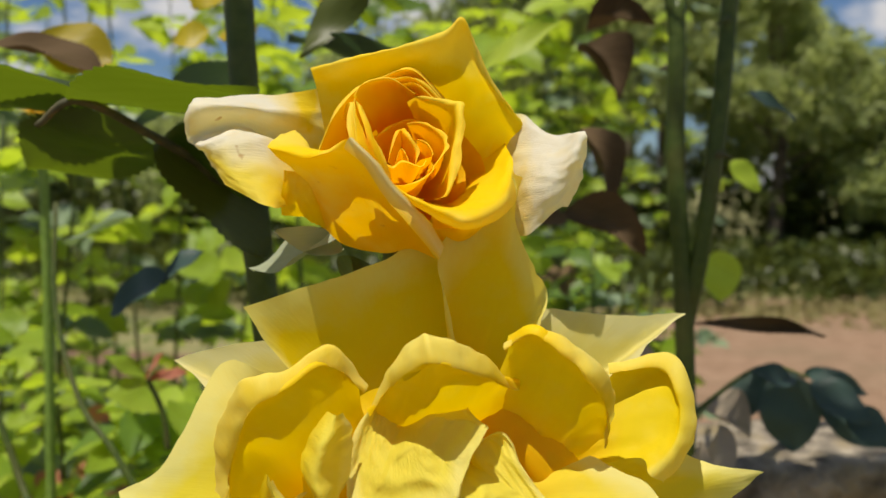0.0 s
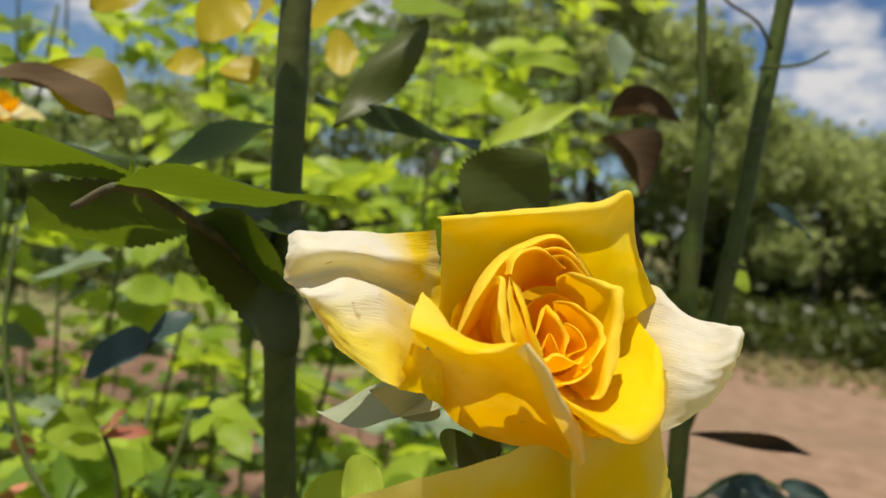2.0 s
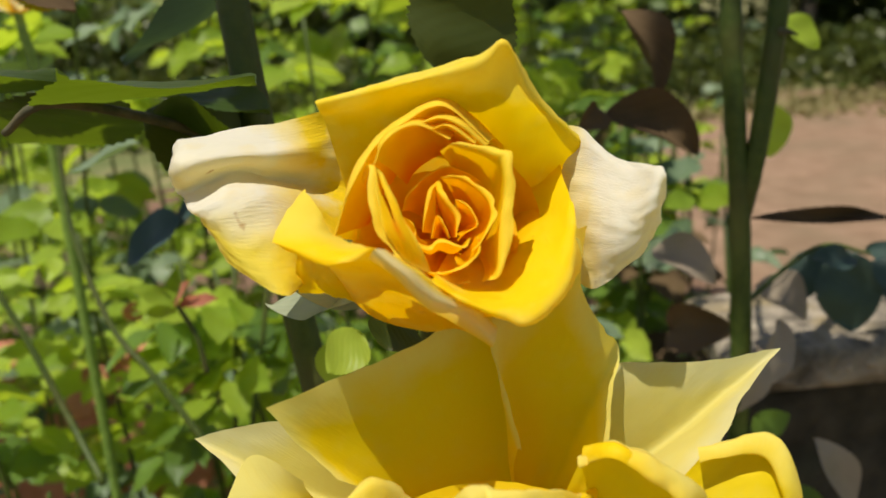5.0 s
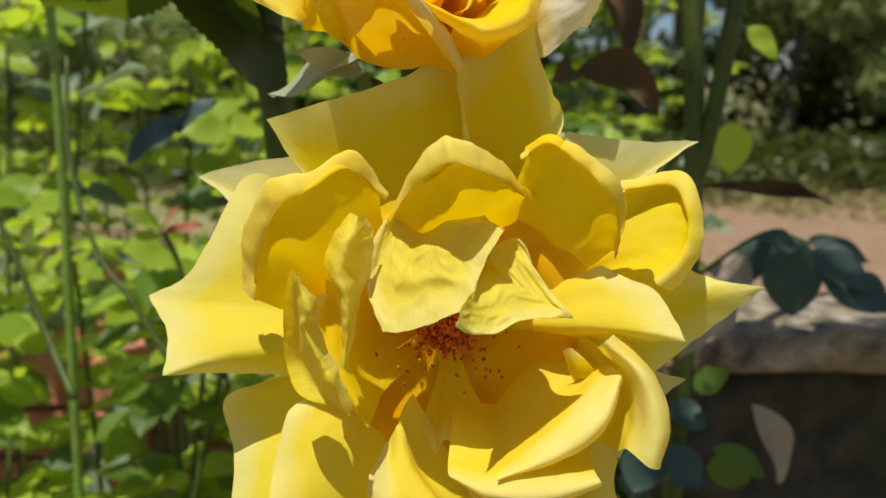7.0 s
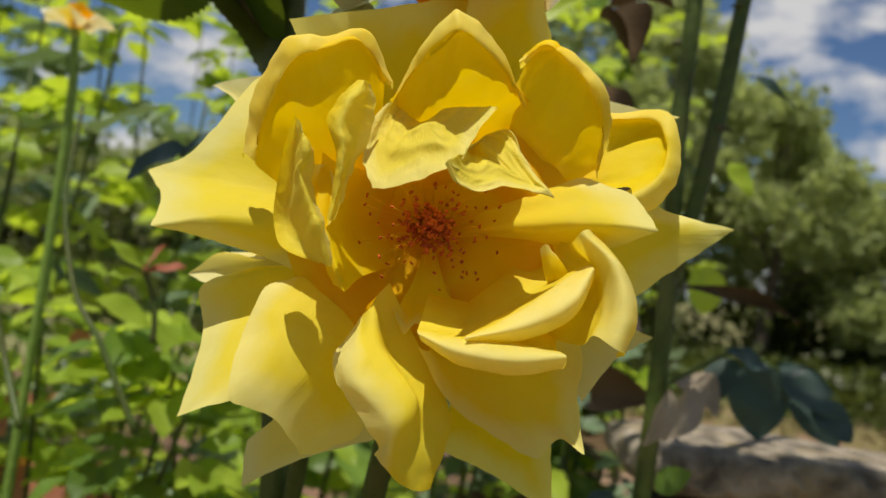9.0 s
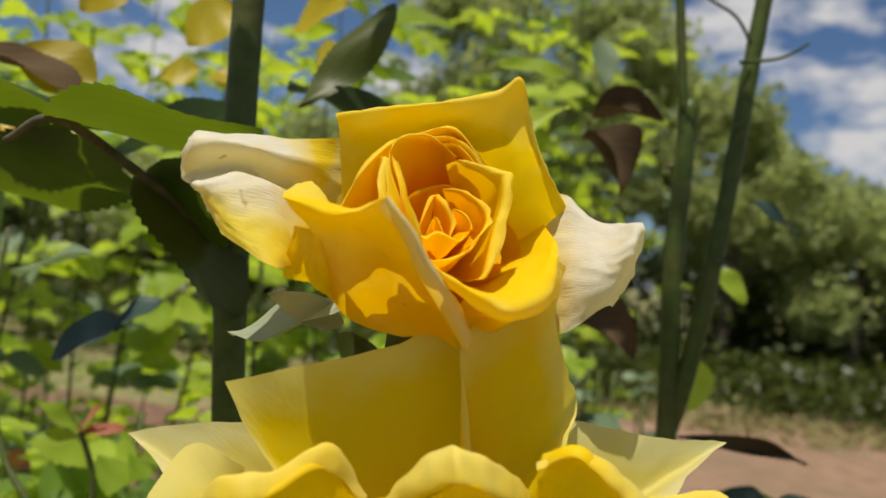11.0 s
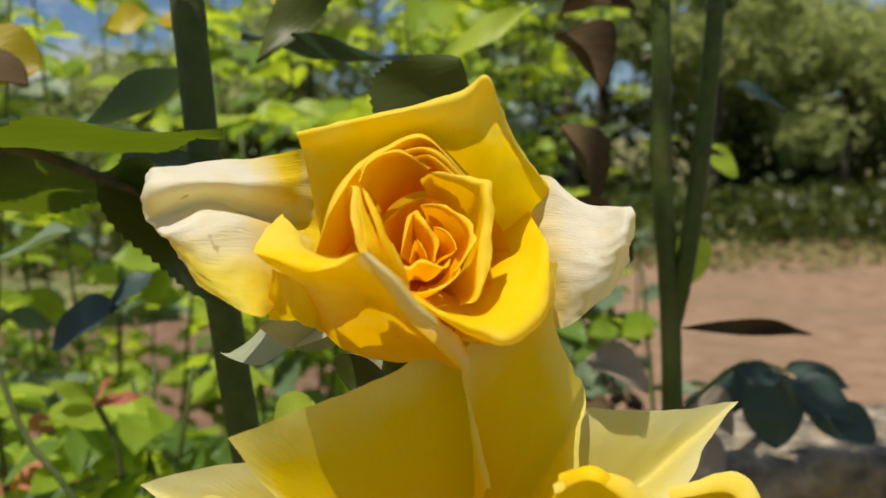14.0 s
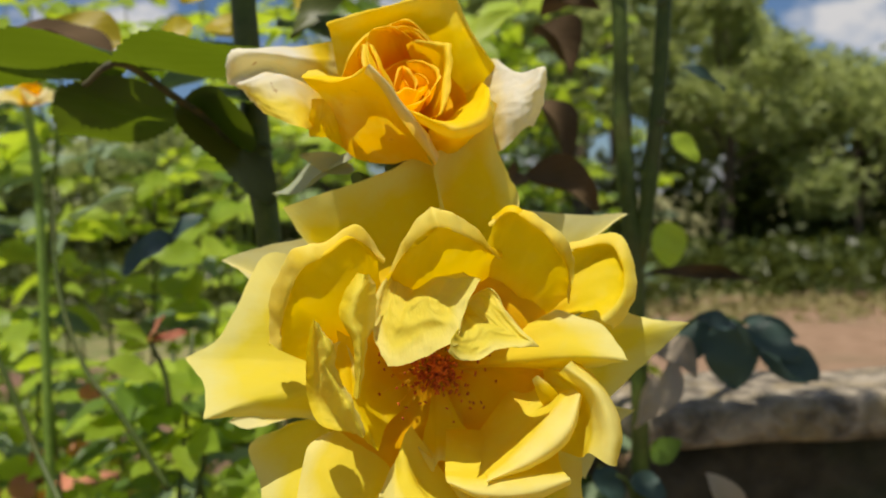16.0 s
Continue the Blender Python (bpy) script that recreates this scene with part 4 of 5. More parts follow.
sheet_petal(rose, [[(19.2, 158, 102.3), (20.3, 158, 102.5), (21.6, 158, 101.5), (22.2, 157, 100.3), (22.4, 157, 99.2), (21.8, 156, 97.9)], [(31.1, 159.8, 115), (38.7, 159.3, 115.8), (40.1, 156.3, 113.5), (39.8, 153.8, 109.9), (37.8, 151.8, 106), (34, 150.8, 102.7)], [(30.3, 156.4, 116), (39.1, 155.9, 117.4), (41.4, 152.9, 114.3), (41.7, 150.4, 109.1), (39.7, 148.4, 104.4), (35.6, 147.4, 100.6)], [(30.3, 158, 117.9), (40.3, 157.5, 120.1), (43.8, 154.5, 116.4), (44.8, 152, 109.4), (42.4, 150, 103.3), (38.1, 149, 99.1)], [(30.9, 160.4, 116.7), (41.1, 159.9, 119), (44.7, 156.9, 115.3), (45.7, 154.4, 108.2), (43.3, 152.4, 102), (38.9, 151.4, 97.8)]], PETAL_LOW, 11, 0.6, reach=(0.0, 0.62, 0.84, 0.9, 0.94))
sheet_petal(rose, [[(4.5, 158, 99), (7.9, 158, 99.5), (10.4, 158, 98.7), (12.8, 157.5, 97.9), (15.2, 157, 97), (17.6, 157, 96.2)], [(11.3, 149.8, 122.6), (15.1, 146.3, 124.5), (19.1, 145.3, 122), (23.5, 145.3, 118.2), (27.1, 148.8, 112.8), (27.9, 152.8, 104.8)], [(10.5, 146.4, 122.6), (14.8, 142.9, 125.4), (19.7, 141.9, 122.7), (24.2, 141.9, 118.5), (27.6, 145.4, 112.6), (28.2, 149.4, 104.5)], [(10.2, 148, 123.7), (14.8, 144.5, 127.5), (20.8, 143.5, 124.7), (25.7, 143.5, 120.1), (29, 147, 113.4), (29.1, 151, 104.8)], [(10.5, 150.4, 122.7), (15.2, 146.9, 126.7), (21.3, 145.9, 123.8), (26.3, 145.9, 119.1), (29.6, 149.4, 112.3), (29.7, 153.4, 103.5)]], PETAL_LOW, 12, 1.1, reach=(0.0, 0.62, 0.84, 0.9, 0.94))
sheet_petal(rose, [[(-11.3, 157, 96.7), (-13.6, 157.5, 96.4), (-15.6, 157, 94.9), (-17.7, 156.5, 93.4), (-19.5, 156, 90.8), (-21.2, 155, 87.1)], [(-14.7, 150.8, 114.6), (-19.3, 144.8, 119.7), (-24.7, 140.3, 116.3), (-28.8, 139.8, 112.4), (-32.8, 144.8, 105.4), (-35.5, 147.8, 95.6)], [(-13.5, 147.4, 115.2), (-19.1, 141.4, 120.7), (-25.2, 136.9, 117.7), (-30.6, 136.4, 115), (-34.7, 141.4, 106.6), (-36.5, 144.4, 96.9)], [(-13.1, 149, 116.1), (-19.2, 143, 123.6), (-26.1, 138.5, 120.6), (-33, 138, 118.7), (-37.6, 143, 109.2), (-38.7, 146, 98.2)], [(-13.1, 151.4, 115), (-19.3, 145.4, 122.7), (-26.3, 140.9, 119.7), (-33.3, 140.4, 117.8), (-37.9, 145.4, 108.1), (-39, 148.4, 96.9)]], PETAL_LOW, 13, 0.9, reach=(0.0, 0.62, 0.84, 0.9, 0.94))
sheet_petal(rose, [[(-5.1, 157, 97.6), (-2.8, 158, 98), (-0.6, 158.5, 98.3), (1.1, 158.5, 98.6), (3.4, 158, 98.9), (5.6, 157, 99.1)], [(-12.2, 148.8, 111), (-8.1, 142.8, 115), (-3.3, 137.3, 119.9), (-0.3, 135.3, 121.1), (6.1, 140.8, 118.6), (12.6, 151.8, 115.2)], [(-12.3, 145.4, 111.3), (-8.1, 139.4, 118.3), (-3.5, 133.9, 122.7), (-0.7, 131.9, 123.3), (6.1, 137.4, 120.1), (12.8, 148.4, 114.9)], [(-12.7, 147, 112.2), (-8.5, 141, 121.1), (-3.7, 135.5, 126.4), (-1.6, 133.5, 126.9), (6, 139, 123.8), (13.1, 150, 115.6)], [(-12.6, 149.4, 111.1), (-8.4, 143.4, 120.2), (-3.5, 137.9, 125.6), (-1.4, 135.9, 126.2), (6.3, 141.4, 122.9), (13.5, 152.4, 114.5)]], PETAL_LOW, 14, 1.1, reach=(0.0, 0.62, 0.84, 0.9, 0.94))
petal(rose, B, [(26, 150, 103), (30, 146, 102), (35, 142, 100), corner((38, 134, 94)), (32, 146, 90), (25, 150, 89)], (0, -5, 3), PETAL_REFLEX, seed=15)
petal(rose, (-4, 165, 80), [(-38, 160, 76), (-47, 162, 71), (-43, 152, 62), corner((-43, 143, 48)), (-34, 144, 52), (-29, 150, 51), (-28, 154, 63)], (-2, -3, 4), PETAL_REFLEX, seed=16, rough=0.8)
petal(rose, (-4, 163, 82), [(-29, 154, 75), (-32, 150, 73), (-34, 145, 63), (-34, 140, 54), (-31, 140, 52), (-26, 141, 51), (-22, 143, 47), corner((-20, 146, 43)), (-15, 152, 44), (-9, 155, 50), (-13, 156, 70)], (-1, -5, 5), PETAL_REFLEX, seed=24, rough=1.2)
petal(rose, (2, 162, 82), [(-1, 143, 67), (6, 141, 58), (15, 141, 53), (23, 141, 50), (27, 141, 54), corner((32, 140, 52)), (30, 145, 62), (31, 150, 68), (28, 153, 76)], (0, 4, -5), PETAL_REFLEX, seed=17)
sheet_petal(rose, [[(-8.2, 150, 77.7), (-1.7, 147, 67.9), (6.4, 143, 56.7), (6.6, 140, 49.8), (4.8, 138, 42.4)], [(-9.9, 149, 75.3), (-6.1, 144.5, 65.3), (1.5, 140, 56.5), (2, 136.5, 49.1), (2.3, 136, 42.3)], [(-11, 147, 72.5), (-7.7, 140, 66.1), (0.2, 134.5, 58.1), (-0.8, 134, 49.3), (-1.2, 136, 43.5)], [(-12.2, 144, 71.1), (-11.6, 135.5, 61.5), (-3.9, 132, 54.9), (-3.3, 133, 50.3), (-3.5, 136, 45.6)], [(-13.2, 146, 69.3), (-16, 141, 61.7), (-8.6, 135, 53.1), (-5.3, 136.5, 49.1), (-5.7, 138, 47.1)]], PETAL_REFLEX, 18, 0.5, reach=(0.2, 1.1))
sheet_petal(rose, [[(19, 154, 91.7), (20.7, 155, 85.1), (21.5, 153, 77.4), (24.1, 149, 71.4)], [(24, 147.5, 90), (27.9, 147, 85.1), (29.2, 144, 77.9), (28.6, 140, 71.6)], [(24.6, 142, 90.2), (29.6, 140, 85.5), (31.4, 137, 78.6), (29.7, 135, 73.9)], [(25.5, 139, 92.1), (31.6, 135.5, 86.8), (33.8, 132.5, 79.2), (32.7, 131, 72.5)], [(27.5, 141.5, 93), (34.3, 138.5, 86.2), (36.6, 135.5, 78.3), (35.5, 134, 71.4)], [(28.3, 147, 92.8), (35.2, 146, 85.5), (37.6, 144, 77.4), (35.5, 142, 70.1)]], PETAL_REFLEX, 19, 0.5, reach=(0.0, 0.5, 0.85, 0.95, 0.9, 0.6))
sheet_petal(rose, [[(21.1, 155, 89.8), (15.1, 154, 83.8), (9.5, 151, 78), (4.1, 147, 73)], [(25.1, 150, 84.9), (18.8, 146.5, 79.5), (12.7, 142, 74.6), (6.6, 137, 71)], [(27.2, 143, 86.4), (22, 138, 81.1), (14.5, 133.5, 75.2), (7.2, 130.5, 71)], [(28.7, 139, 86), (24.6, 133.5, 79.4), (16.4, 130.5, 73.9), (6.8, 129, 70.7)], [(29.8, 142, 84.2), (25.5, 136.5, 76.6), (17.1, 134, 71.5), (7.9, 132, 70.2)], [(29.2, 147, 83.2), (25.1, 142, 76.2), (17.6, 139, 71.6), (9.4, 136, 70.5)]], PETAL_REFLEX, 20, 0.4, reach=(0.0, 0.5, 0.85, 0.95, 0.9, 0.6))
sheet_petal(rose, [[(-0.3, 149, 76.7), (8.7, 149, 75.8), (17.5, 147, 73.9), (24.7, 146, 71.8)], [(-1.1, 140, 71.9), (6.8, 138, 71.1), (16, 137.5, 71.1), (23.9, 138.5, 70.5)], [(-1.4, 134, 70.7), (5.9, 131, 70.4), (14.9, 130.5, 70.6), (24, 132.5, 70.5)], [(-1.1, 131, 70.2), (5.9, 128, 68.4), (15, 127.5, 68.2), (24.6, 130.5, 69.8)], [(0, 134, 68.7), (6.5, 131.5, 66.3), (16.2, 131, 65.6), (24.7, 134, 67.6)], [(2.7, 141, 67.2), (7.7, 138, 65.9), (16.3, 138, 65.5), (23.8, 140, 67.2)]], PETAL_REFLEX, 21, 0.4, reach=(0.0, 0.5, 0.85, 0.95, 0.9, 0.6))
sheet_petal(rose, [[(-10.3, 159, 97), (-10.4, 161, 88.9), (-7.9, 158, 81)], [(-17, 153, 98.9), (-17.6, 153, 87.5), (-13.7, 150, 78)], [(-20.8, 147, 98.8), (-20.4, 143, 86.7), (-15.3, 139, 75.4)], [(-24.3, 147, 100.4), (-22.9, 141, 86.3), (-18, 142, 76)]], PETAL_LOW, 22, 0.5, reach=(0.1, 0.7))
petal(rose, B, [(-7, 148, 73), (-4, 143, 69), (-2, 144, 71), (3, 143, 70), (8, 146, 74)], (0, 7, -4), PETAL_LOW, seed=23)
rings = [[(-2 + r * math.cos(g) * (1 + 0.04 * math.sin(3 * g)), y - 0.06 * r * math.sin(2 * g + 0.6), 88 + 0.94 * r * math.sin(g)) for g in (2 * math.pi * k / 16 for k in range(17))] for r, y in ((0.8, 161.5), (8, 160), (15, 157), (22, 152), (29, 155))]
sheet_petal(rose, rings, PETAL_FLOOR, 30, 0.5, reach=(0.0, 0.22, 0.5, 0.75, 0.95))
petal(rose, (-6, 150, 110), [(2, 150, 115), (-5, 151, 113), (-12, 148, 112), (-15, 146, 109), (-16, 141, 101), corner((-13, 136, 94)), (-8, 134, 95), (-2, 131, 98), (1, 131, 100), (3, 134, 104), corner((7, 137, 112)), (4, 144, 113), (2, 150, 115)], (0, -4, 3), PETAL_CRUMPLED, seed=41, crumple=1.5, folds=2.6, spread=0.02)
petal(rose, (4, 144, 104), [(3, 142, 104), (9, 143, 109), (13, 140, 104), corner((19, 136, 97)), (11, 133, 98), (6, 130, 96), (1, 128, 97), (-1, 124, 99), (2, 134, 100)], (0, -3, 2), PETAL_CRUMPLED, seed=42, crumple=1.2, folds=2.4, spread=0.02)
sheet_petal(rose, [[(-18.9, 140, 113.7), (-22.4, 139, 108.5), (-22.9, 137, 105), (-20.2, 136, 99.6), (-20, 136, 94.6), (-20.2, 136, 87.7)], [(-17.3, 138, 113.5), (-18.9, 135, 108.8), (-19.4, 134, 104.5), (-18.4, 133.5, 99.6), (-18.5, 134, 94.1), (-19.4, 135, 87.5)], [(-16.3, 140, 113.2), (-15.2, 142, 109.6), (-15.3, 142, 104.3), (-17.2, 141, 98.6), (-18.5, 140, 92.6), (-19.1, 139, 87.6)]], PETAL_CRUMPLED, 43, 0.45, creases=0.6)
petal(rose, (-22, 141, 82), [(-25, 142, 89), (-26, 144, 96), (-23, 146, 98), (-20, 144, 93), (-20, 141, 87)], (0, 1, 0), PETAL_LOW, seed=45, spread=0.02)
sheet_petal(rose, [[(22.8, 148, 80), (25.4, 148, 80.4), (26.4, 148, 81.6)], [(20.5, 146, 84.1), (22.3, 145, 84.4), (25.1, 146, 84.5)], [(19.2, 145.5, 88.2), (20.1, 144.5, 89), (21.6, 145.5, 87.9)]], PETAL_LOW, 46, 0.3)
sheet_petal(rose, [[(-28.2, 135, 105.1), (-29.7, 137, 99.2), (-30.6, 140, 92.4), (-30.4, 141, 86.2), (-27.6, 138, 81.6), (-21, 137, 79.6)], [(-27.8, 135.5, 104.4), (-28, 138, 98.8), (-28.1, 140.5, 91.7), (-27.1, 140.5, 86.7), (-24.2, 138.5, 82.9), (-20, 136, 79.8)], [(-27.1, 133, 104.1), (-25, 132, 98.5), (-25.9, 133, 95.3), (-23.3, 132.5, 89.8), (-21.2, 132, 86.1), (-18.6, 134, 79.6)], [(-27.1, 135, 104), (-24.2, 136.5, 98.6), (-23.9, 138, 93.2), (-21.5, 137, 88.9), (-19.7, 135.5, 85.3), (-18, 136, 79.4)]], PETAL_CRUMPLED, 44, 0.45, creases=0.6)


def stamens(flower, centre, seed):
    """A dense red-brown tuft in the middle and looser anthers on fine filaments round it."""
    rng = random.Random(seed)
    fv, ff, av, af = [], [], [], []
    c = Vector(centre)
    for k in range(330):
        a = rng.random() * 6.28
        tuft = k < 265
        r = abs(rng.gauss(0, 3.3)) if tuft else rng.uniform(6.0, 14.5)
        lift = rng.uniform(-2.5, 0.5) + 0.12 * r if tuft else rng.uniform(0.5, 3.0) - 0.12 * r
        foot = c + Vector((math.cos(a) * r * 0.35, 7, math.sin(a) * r * 0.35))
        head = c + Vector((math.cos(a) * r, lift, math.sin(a) * r))
        v, f = tube_data([mm(foot), mm(foot.lerp(head, 0.6) + Vector((0, -0.5, 0))), mm(head)], [0.00006, 0.00005, 0.00005], 4)
        n = len(fv)
        fv += v
        ff += [tuple(i + n for i in q) for q in f]
        d = Vector((rng.gauss(0, 1), rng.gauss(0, 0.6), rng.gauss(0, 1))).normalized()
        s = rng.uniform(0.4, 0.75) if tuft else rng.uniform(0.3, 0.5)
        v, f = tube_data([mm(head - d * s), mm(head - d * s * 0.4), mm(head + d * s * 0.5), mm(head + d * s)], [0.0002, 0.00038 if tuft else 0.00026, 0.00034 if tuft else 0.00025, 0.00015], 5)
        n = len(av)
        av += v
        af += [tuple(i + n for i in q) for q in f]
    tagged(link_part("stamen_tuft", mesh_of("stamen_tuft", fv, ff, FILAMENT), flower, "fine golden filaments"), kind="stuff")
    tagged(link_part("anther_tuft", mesh_of("anther_tuft", av, af, STAMEN), flower, "dark red-orange anthers"), kind="stuff")


stamens(rose, (-2, 152, 90), 3)
tube("stem", rose, [(-0.002, 0.168, 1.088), (-0.002, 0.19, 1.075), (-0.01, 0.24, 1.00), (-0.03, 0.30, 0.86), (-0.042, 0.315, 0.70)], 0.004, 0.0032, CANE, 10)

# ---- the half-open upper rose ----
bloom = thing("rose", mm((-8, 188, 146)), "half-open golden yellow rose with bleached outer petals", "rose", "yellow roses")
U = (-8, 184, 147)
sheet_petal(bloom, [[(-23, 183, 152.2), (-11.7, 185, 157.8), (-0.6, 186, 160.1), (2.3, 186, 156.9), (5.2, 185, 152), (6.5, 180, 147.8)], [(-25.2, 177.5, 168.5), (-12.8, 174.5, 170.7), (-0.8, 171.5, 173), (2.9, 173, 171.9), (7.8, 179, 164), (14.1, 184, 157.2)], [(-25.8, 174.5, 172.2), (-13.1, 170.5, 174.5), (-1, 167, 176.7), (3, 167, 177.3), (7.6, 174, 170.7), (16.2, 183, 160.6)], [(-26.3, 174.5, 173.8), (-13.3, 170, 176.1), (-0.5, 166.5, 179.1), (3.8, 164.5, 181), (7.7, 171.5, 172.7), (17.4, 183, 162.1)], [(-26.3, 178, 173.6), (-13.2, 175, 176.4), (0.1, 171, 179.6), (4.2, 167.5, 181.2), (8.5, 174, 172.9), (18.5, 186, 161.7)]], PETAL_UP, 51, 0.5)
sheet_petal(bloom, [[(-25.7, 186, 171.1), (-24, 187, 163.6), (-23.4, 185, 156.9), (-24.3, 178, 152.9), (-27.8, 170, 148.6), (-29.8, 164, 146.5)], [(-35.6, 184, 169.4), (-32.1, 178, 164.8), (-35.7, 184, 159.6), (-33.2, 174.5, 159.1), (-32.6, 166.5, 152.7), (-31.5, 160, 146.4)], [(-44.1, 182, 169.1), (-41.8, 172.5, 166.1), (-41.2, 177.5, 162.6), (-40.7, 169, 160), (-39.4, 165, 153.6), (-36, 161.5, 148.3)], [(-49.6, 180, 168.5), (-47.9, 170.5, 165.5), (-48.6, 175.5, 160.4), (-46.3, 169.5, 158.3), (-44.5, 168.5, 155.6), (-40.5, 165, 150.3)], [(-52.2, 182, 167.3), (-51.6, 176, 163.5), (-52, 179, 159.7), (-49.2, 174.5, 158.4), (-46.7, 172.5, 155.9), (-43.3, 169, 152.2)]], PETAL_WHITE, 52, 0.4, creases=1.1)
sheet_petal(bloom, [[(-29.5, 162, 153.3), (-25.9, 158, 152.9), (-23.1, 161, 151.5)], [(-30.5, 164, 149), (-26.7, 161, 148.4), (-23.1, 164, 147.2)], [(-30.7, 166, 145.1), (-26.4, 166, 144.6), (-22.5, 169, 142.1)]], PETAL_UP, 53, 0.5, creases=0.8, reach=(0.0, 0.5))
sheet_petal(bloom, [[(8.7, 187, 165.9), (9.5, 188, 158.9), (9.9, 187, 151.9), (11.7, 184, 145.6), (13.4, 180, 141.4)], [(16, 184, 165.6), (16.7, 179.5, 159.5), (16.3, 174, 153.8), (16.4, 172, 147.8), (16, 172, 140.5)], [(18.9, 181, 163.3), (20, 174.5, 159.2), (19.6, 168.5, 154.2), (19.3, 167, 148.7), (18.5, 169, 142.5)], [(22.2, 177, 160.9), (23.5, 170, 158.9), (22.7, 166, 154.1), (22.3, 166, 149.9), (20.7, 168, 144.9)], [(24.7, 173, 160.6), (25.9, 167, 160.1), (25.2, 165, 156), (24.4, 166, 152), (22.7, 168, 146.6)], [(26.4, 171, 160.6), (27.3, 167, 160), (27.2, 168, 155.6), (26.4, 169, 150.8), (24.3, 170.5, 146.4)]], PETAL_CREAM, 54, 0.5, creases=0.6)
sheet_petal(bloom, [[(-19.3, 172, 153.8), (-16.5, 174, 158), (-12.9, 176, 161.9), (-9.1, 177, 164.5), (-4.7, 178, 165.6), (-0.1, 177, 162.4)], [(-22.3, 160.5, 155.3), (-19.3, 161, 162.1), (-15.6, 165, 167.1), (-11, 168.5, 170.1), (-5.6, 170.5, 171.5), (0.3, 171, 165.8)], [(-22.8, 158, 155.8), (-20, 158.5, 162.4), (-16.3, 162.5, 167.9), (-11.5, 166, 170.8), (-5.7, 168, 172.4), (0.6, 169, 166.2)], [(-22.9, 162.5, 154.4), (-20.8, 163, 161.9), (-16.9, 167, 168.1), (-11.6, 170.5, 171.2), (-5.1, 172, 172.8), (1.7, 172.5, 166.2)], [(-21.4, 172, 150.9), (-19.7, 174, 159.3), (-15.6, 178, 165.6), (-10.1, 180, 169.1), (-4, 181, 170.8), (3.6, 181, 163.5)]], PETAL_RING, 55, 0.35, reach=(0.0, 0.7, 0.95, 0.9, 0.4))
sheet_petal(bloom, [[(-12.5, 170, 160.3), (-11.3, 172, 161.7), (-9.5, 174, 162.8), (-7.2, 175, 163.6), (-4.4, 175, 163.8)], [(-15.2, 160, 165.9), (-14.2, 162.5, 167.9), (-12.1, 165.5, 169.2), (-9.3, 167, 169.4), (-5.4, 168, 167.1)], [(-15.8, 156.5, 166.4), (-14.8, 159.5, 168.6), (-12.6, 163, 170), (-9.5, 164.5, 170.3), (-5.2, 165.5, 167.7)], [(-16.1, 161, 165.9), (-15.2, 164, 168.9), (-12.6, 167, 170.4), (-9.2, 168.5, 170.7), (-4.5, 169.5, 168)]], PETAL_RING, 56, 0.4, reach=(0.0, 0.7, 0.95, 0.8))
sheet_petal(bloom, [[(-8.8, 176, 164.6), (-5.6, 177, 165.6), (-3.2, 177, 165.4), (-0.6, 176, 162.8)], [(-9.8, 167.5, 169.6), (-6.2, 168.5, 170.2), (-3.2, 169, 168.7), (-0.3, 169.5, 165.6)], [(-10, 165.5, 170.2), (-6.3, 166.5, 170.9), (-3, 167.2, 169.2), (0.1, 168, 165.9)], [(-9.7, 169, 169.9), (-5.7, 170, 171), (-2.2, 170.5, 169.3), (0.9, 171, 165.7)]], PETAL_RING, 64, 0.3, reach=(0.0, 0.7, 0.95, 0.8))
sheet_petal(bloom, [[(-6.2, 174, 165), (-4.1, 175, 165.4), (-1.7, 175, 164)], [(-7.5, 167, 168.9), (-5.1, 167.5, 169.1), (-1.8, 168, 166.3)], [(-7.8, 165.5, 169.5), (-5.2, 166, 169.7), (-1.5, 166.8, 166.7)], [(-7.5, 168, 169.3), (-4.8, 168.5, 169.7), (-0.9, 169, 166.7)]], PETAL_RING, 66, 0.3, reach=(0.0, 0.7, 0.95, 0.8))
petal(bloom, U, [(-7, 165, 166), (-5, 165, 167), (0, 163, 166), (2, 161, 165), (2, 159, 159), (1, 157, 154), (0, 156, 149), (-2, 157, 148)], (5, 3, 0), PETAL_RING, 1.5, 120, (0.8, 0.4, 0.1), seed=57)
petal(bloom, U, [(-18, 162, 163), (-16, 160, 166), (-15, 156, 161), (-13, 154, 156), (-11, 153, 152), (-8, 155, 148), (-3, 157, 148)], (-6, 2, -4), PETAL_RING, 1.4, 130, (-0.6, 0.4, -0.4), seed=58)
petal(bloom, (-13, 152, 158), [(-16, 157, 166), (-16, 156, 163), (-15, 154, 158), (-13, 153, 154), (-11, 153, 152), (-9, 154, 151), (-10, 153, 155), (-12, 154, 159), (-14, 155, 164), (-15, 157, 165), (-16, 157, 166)], (0, -1, 0), PETAL_RING, seed=68, spread=0.02)
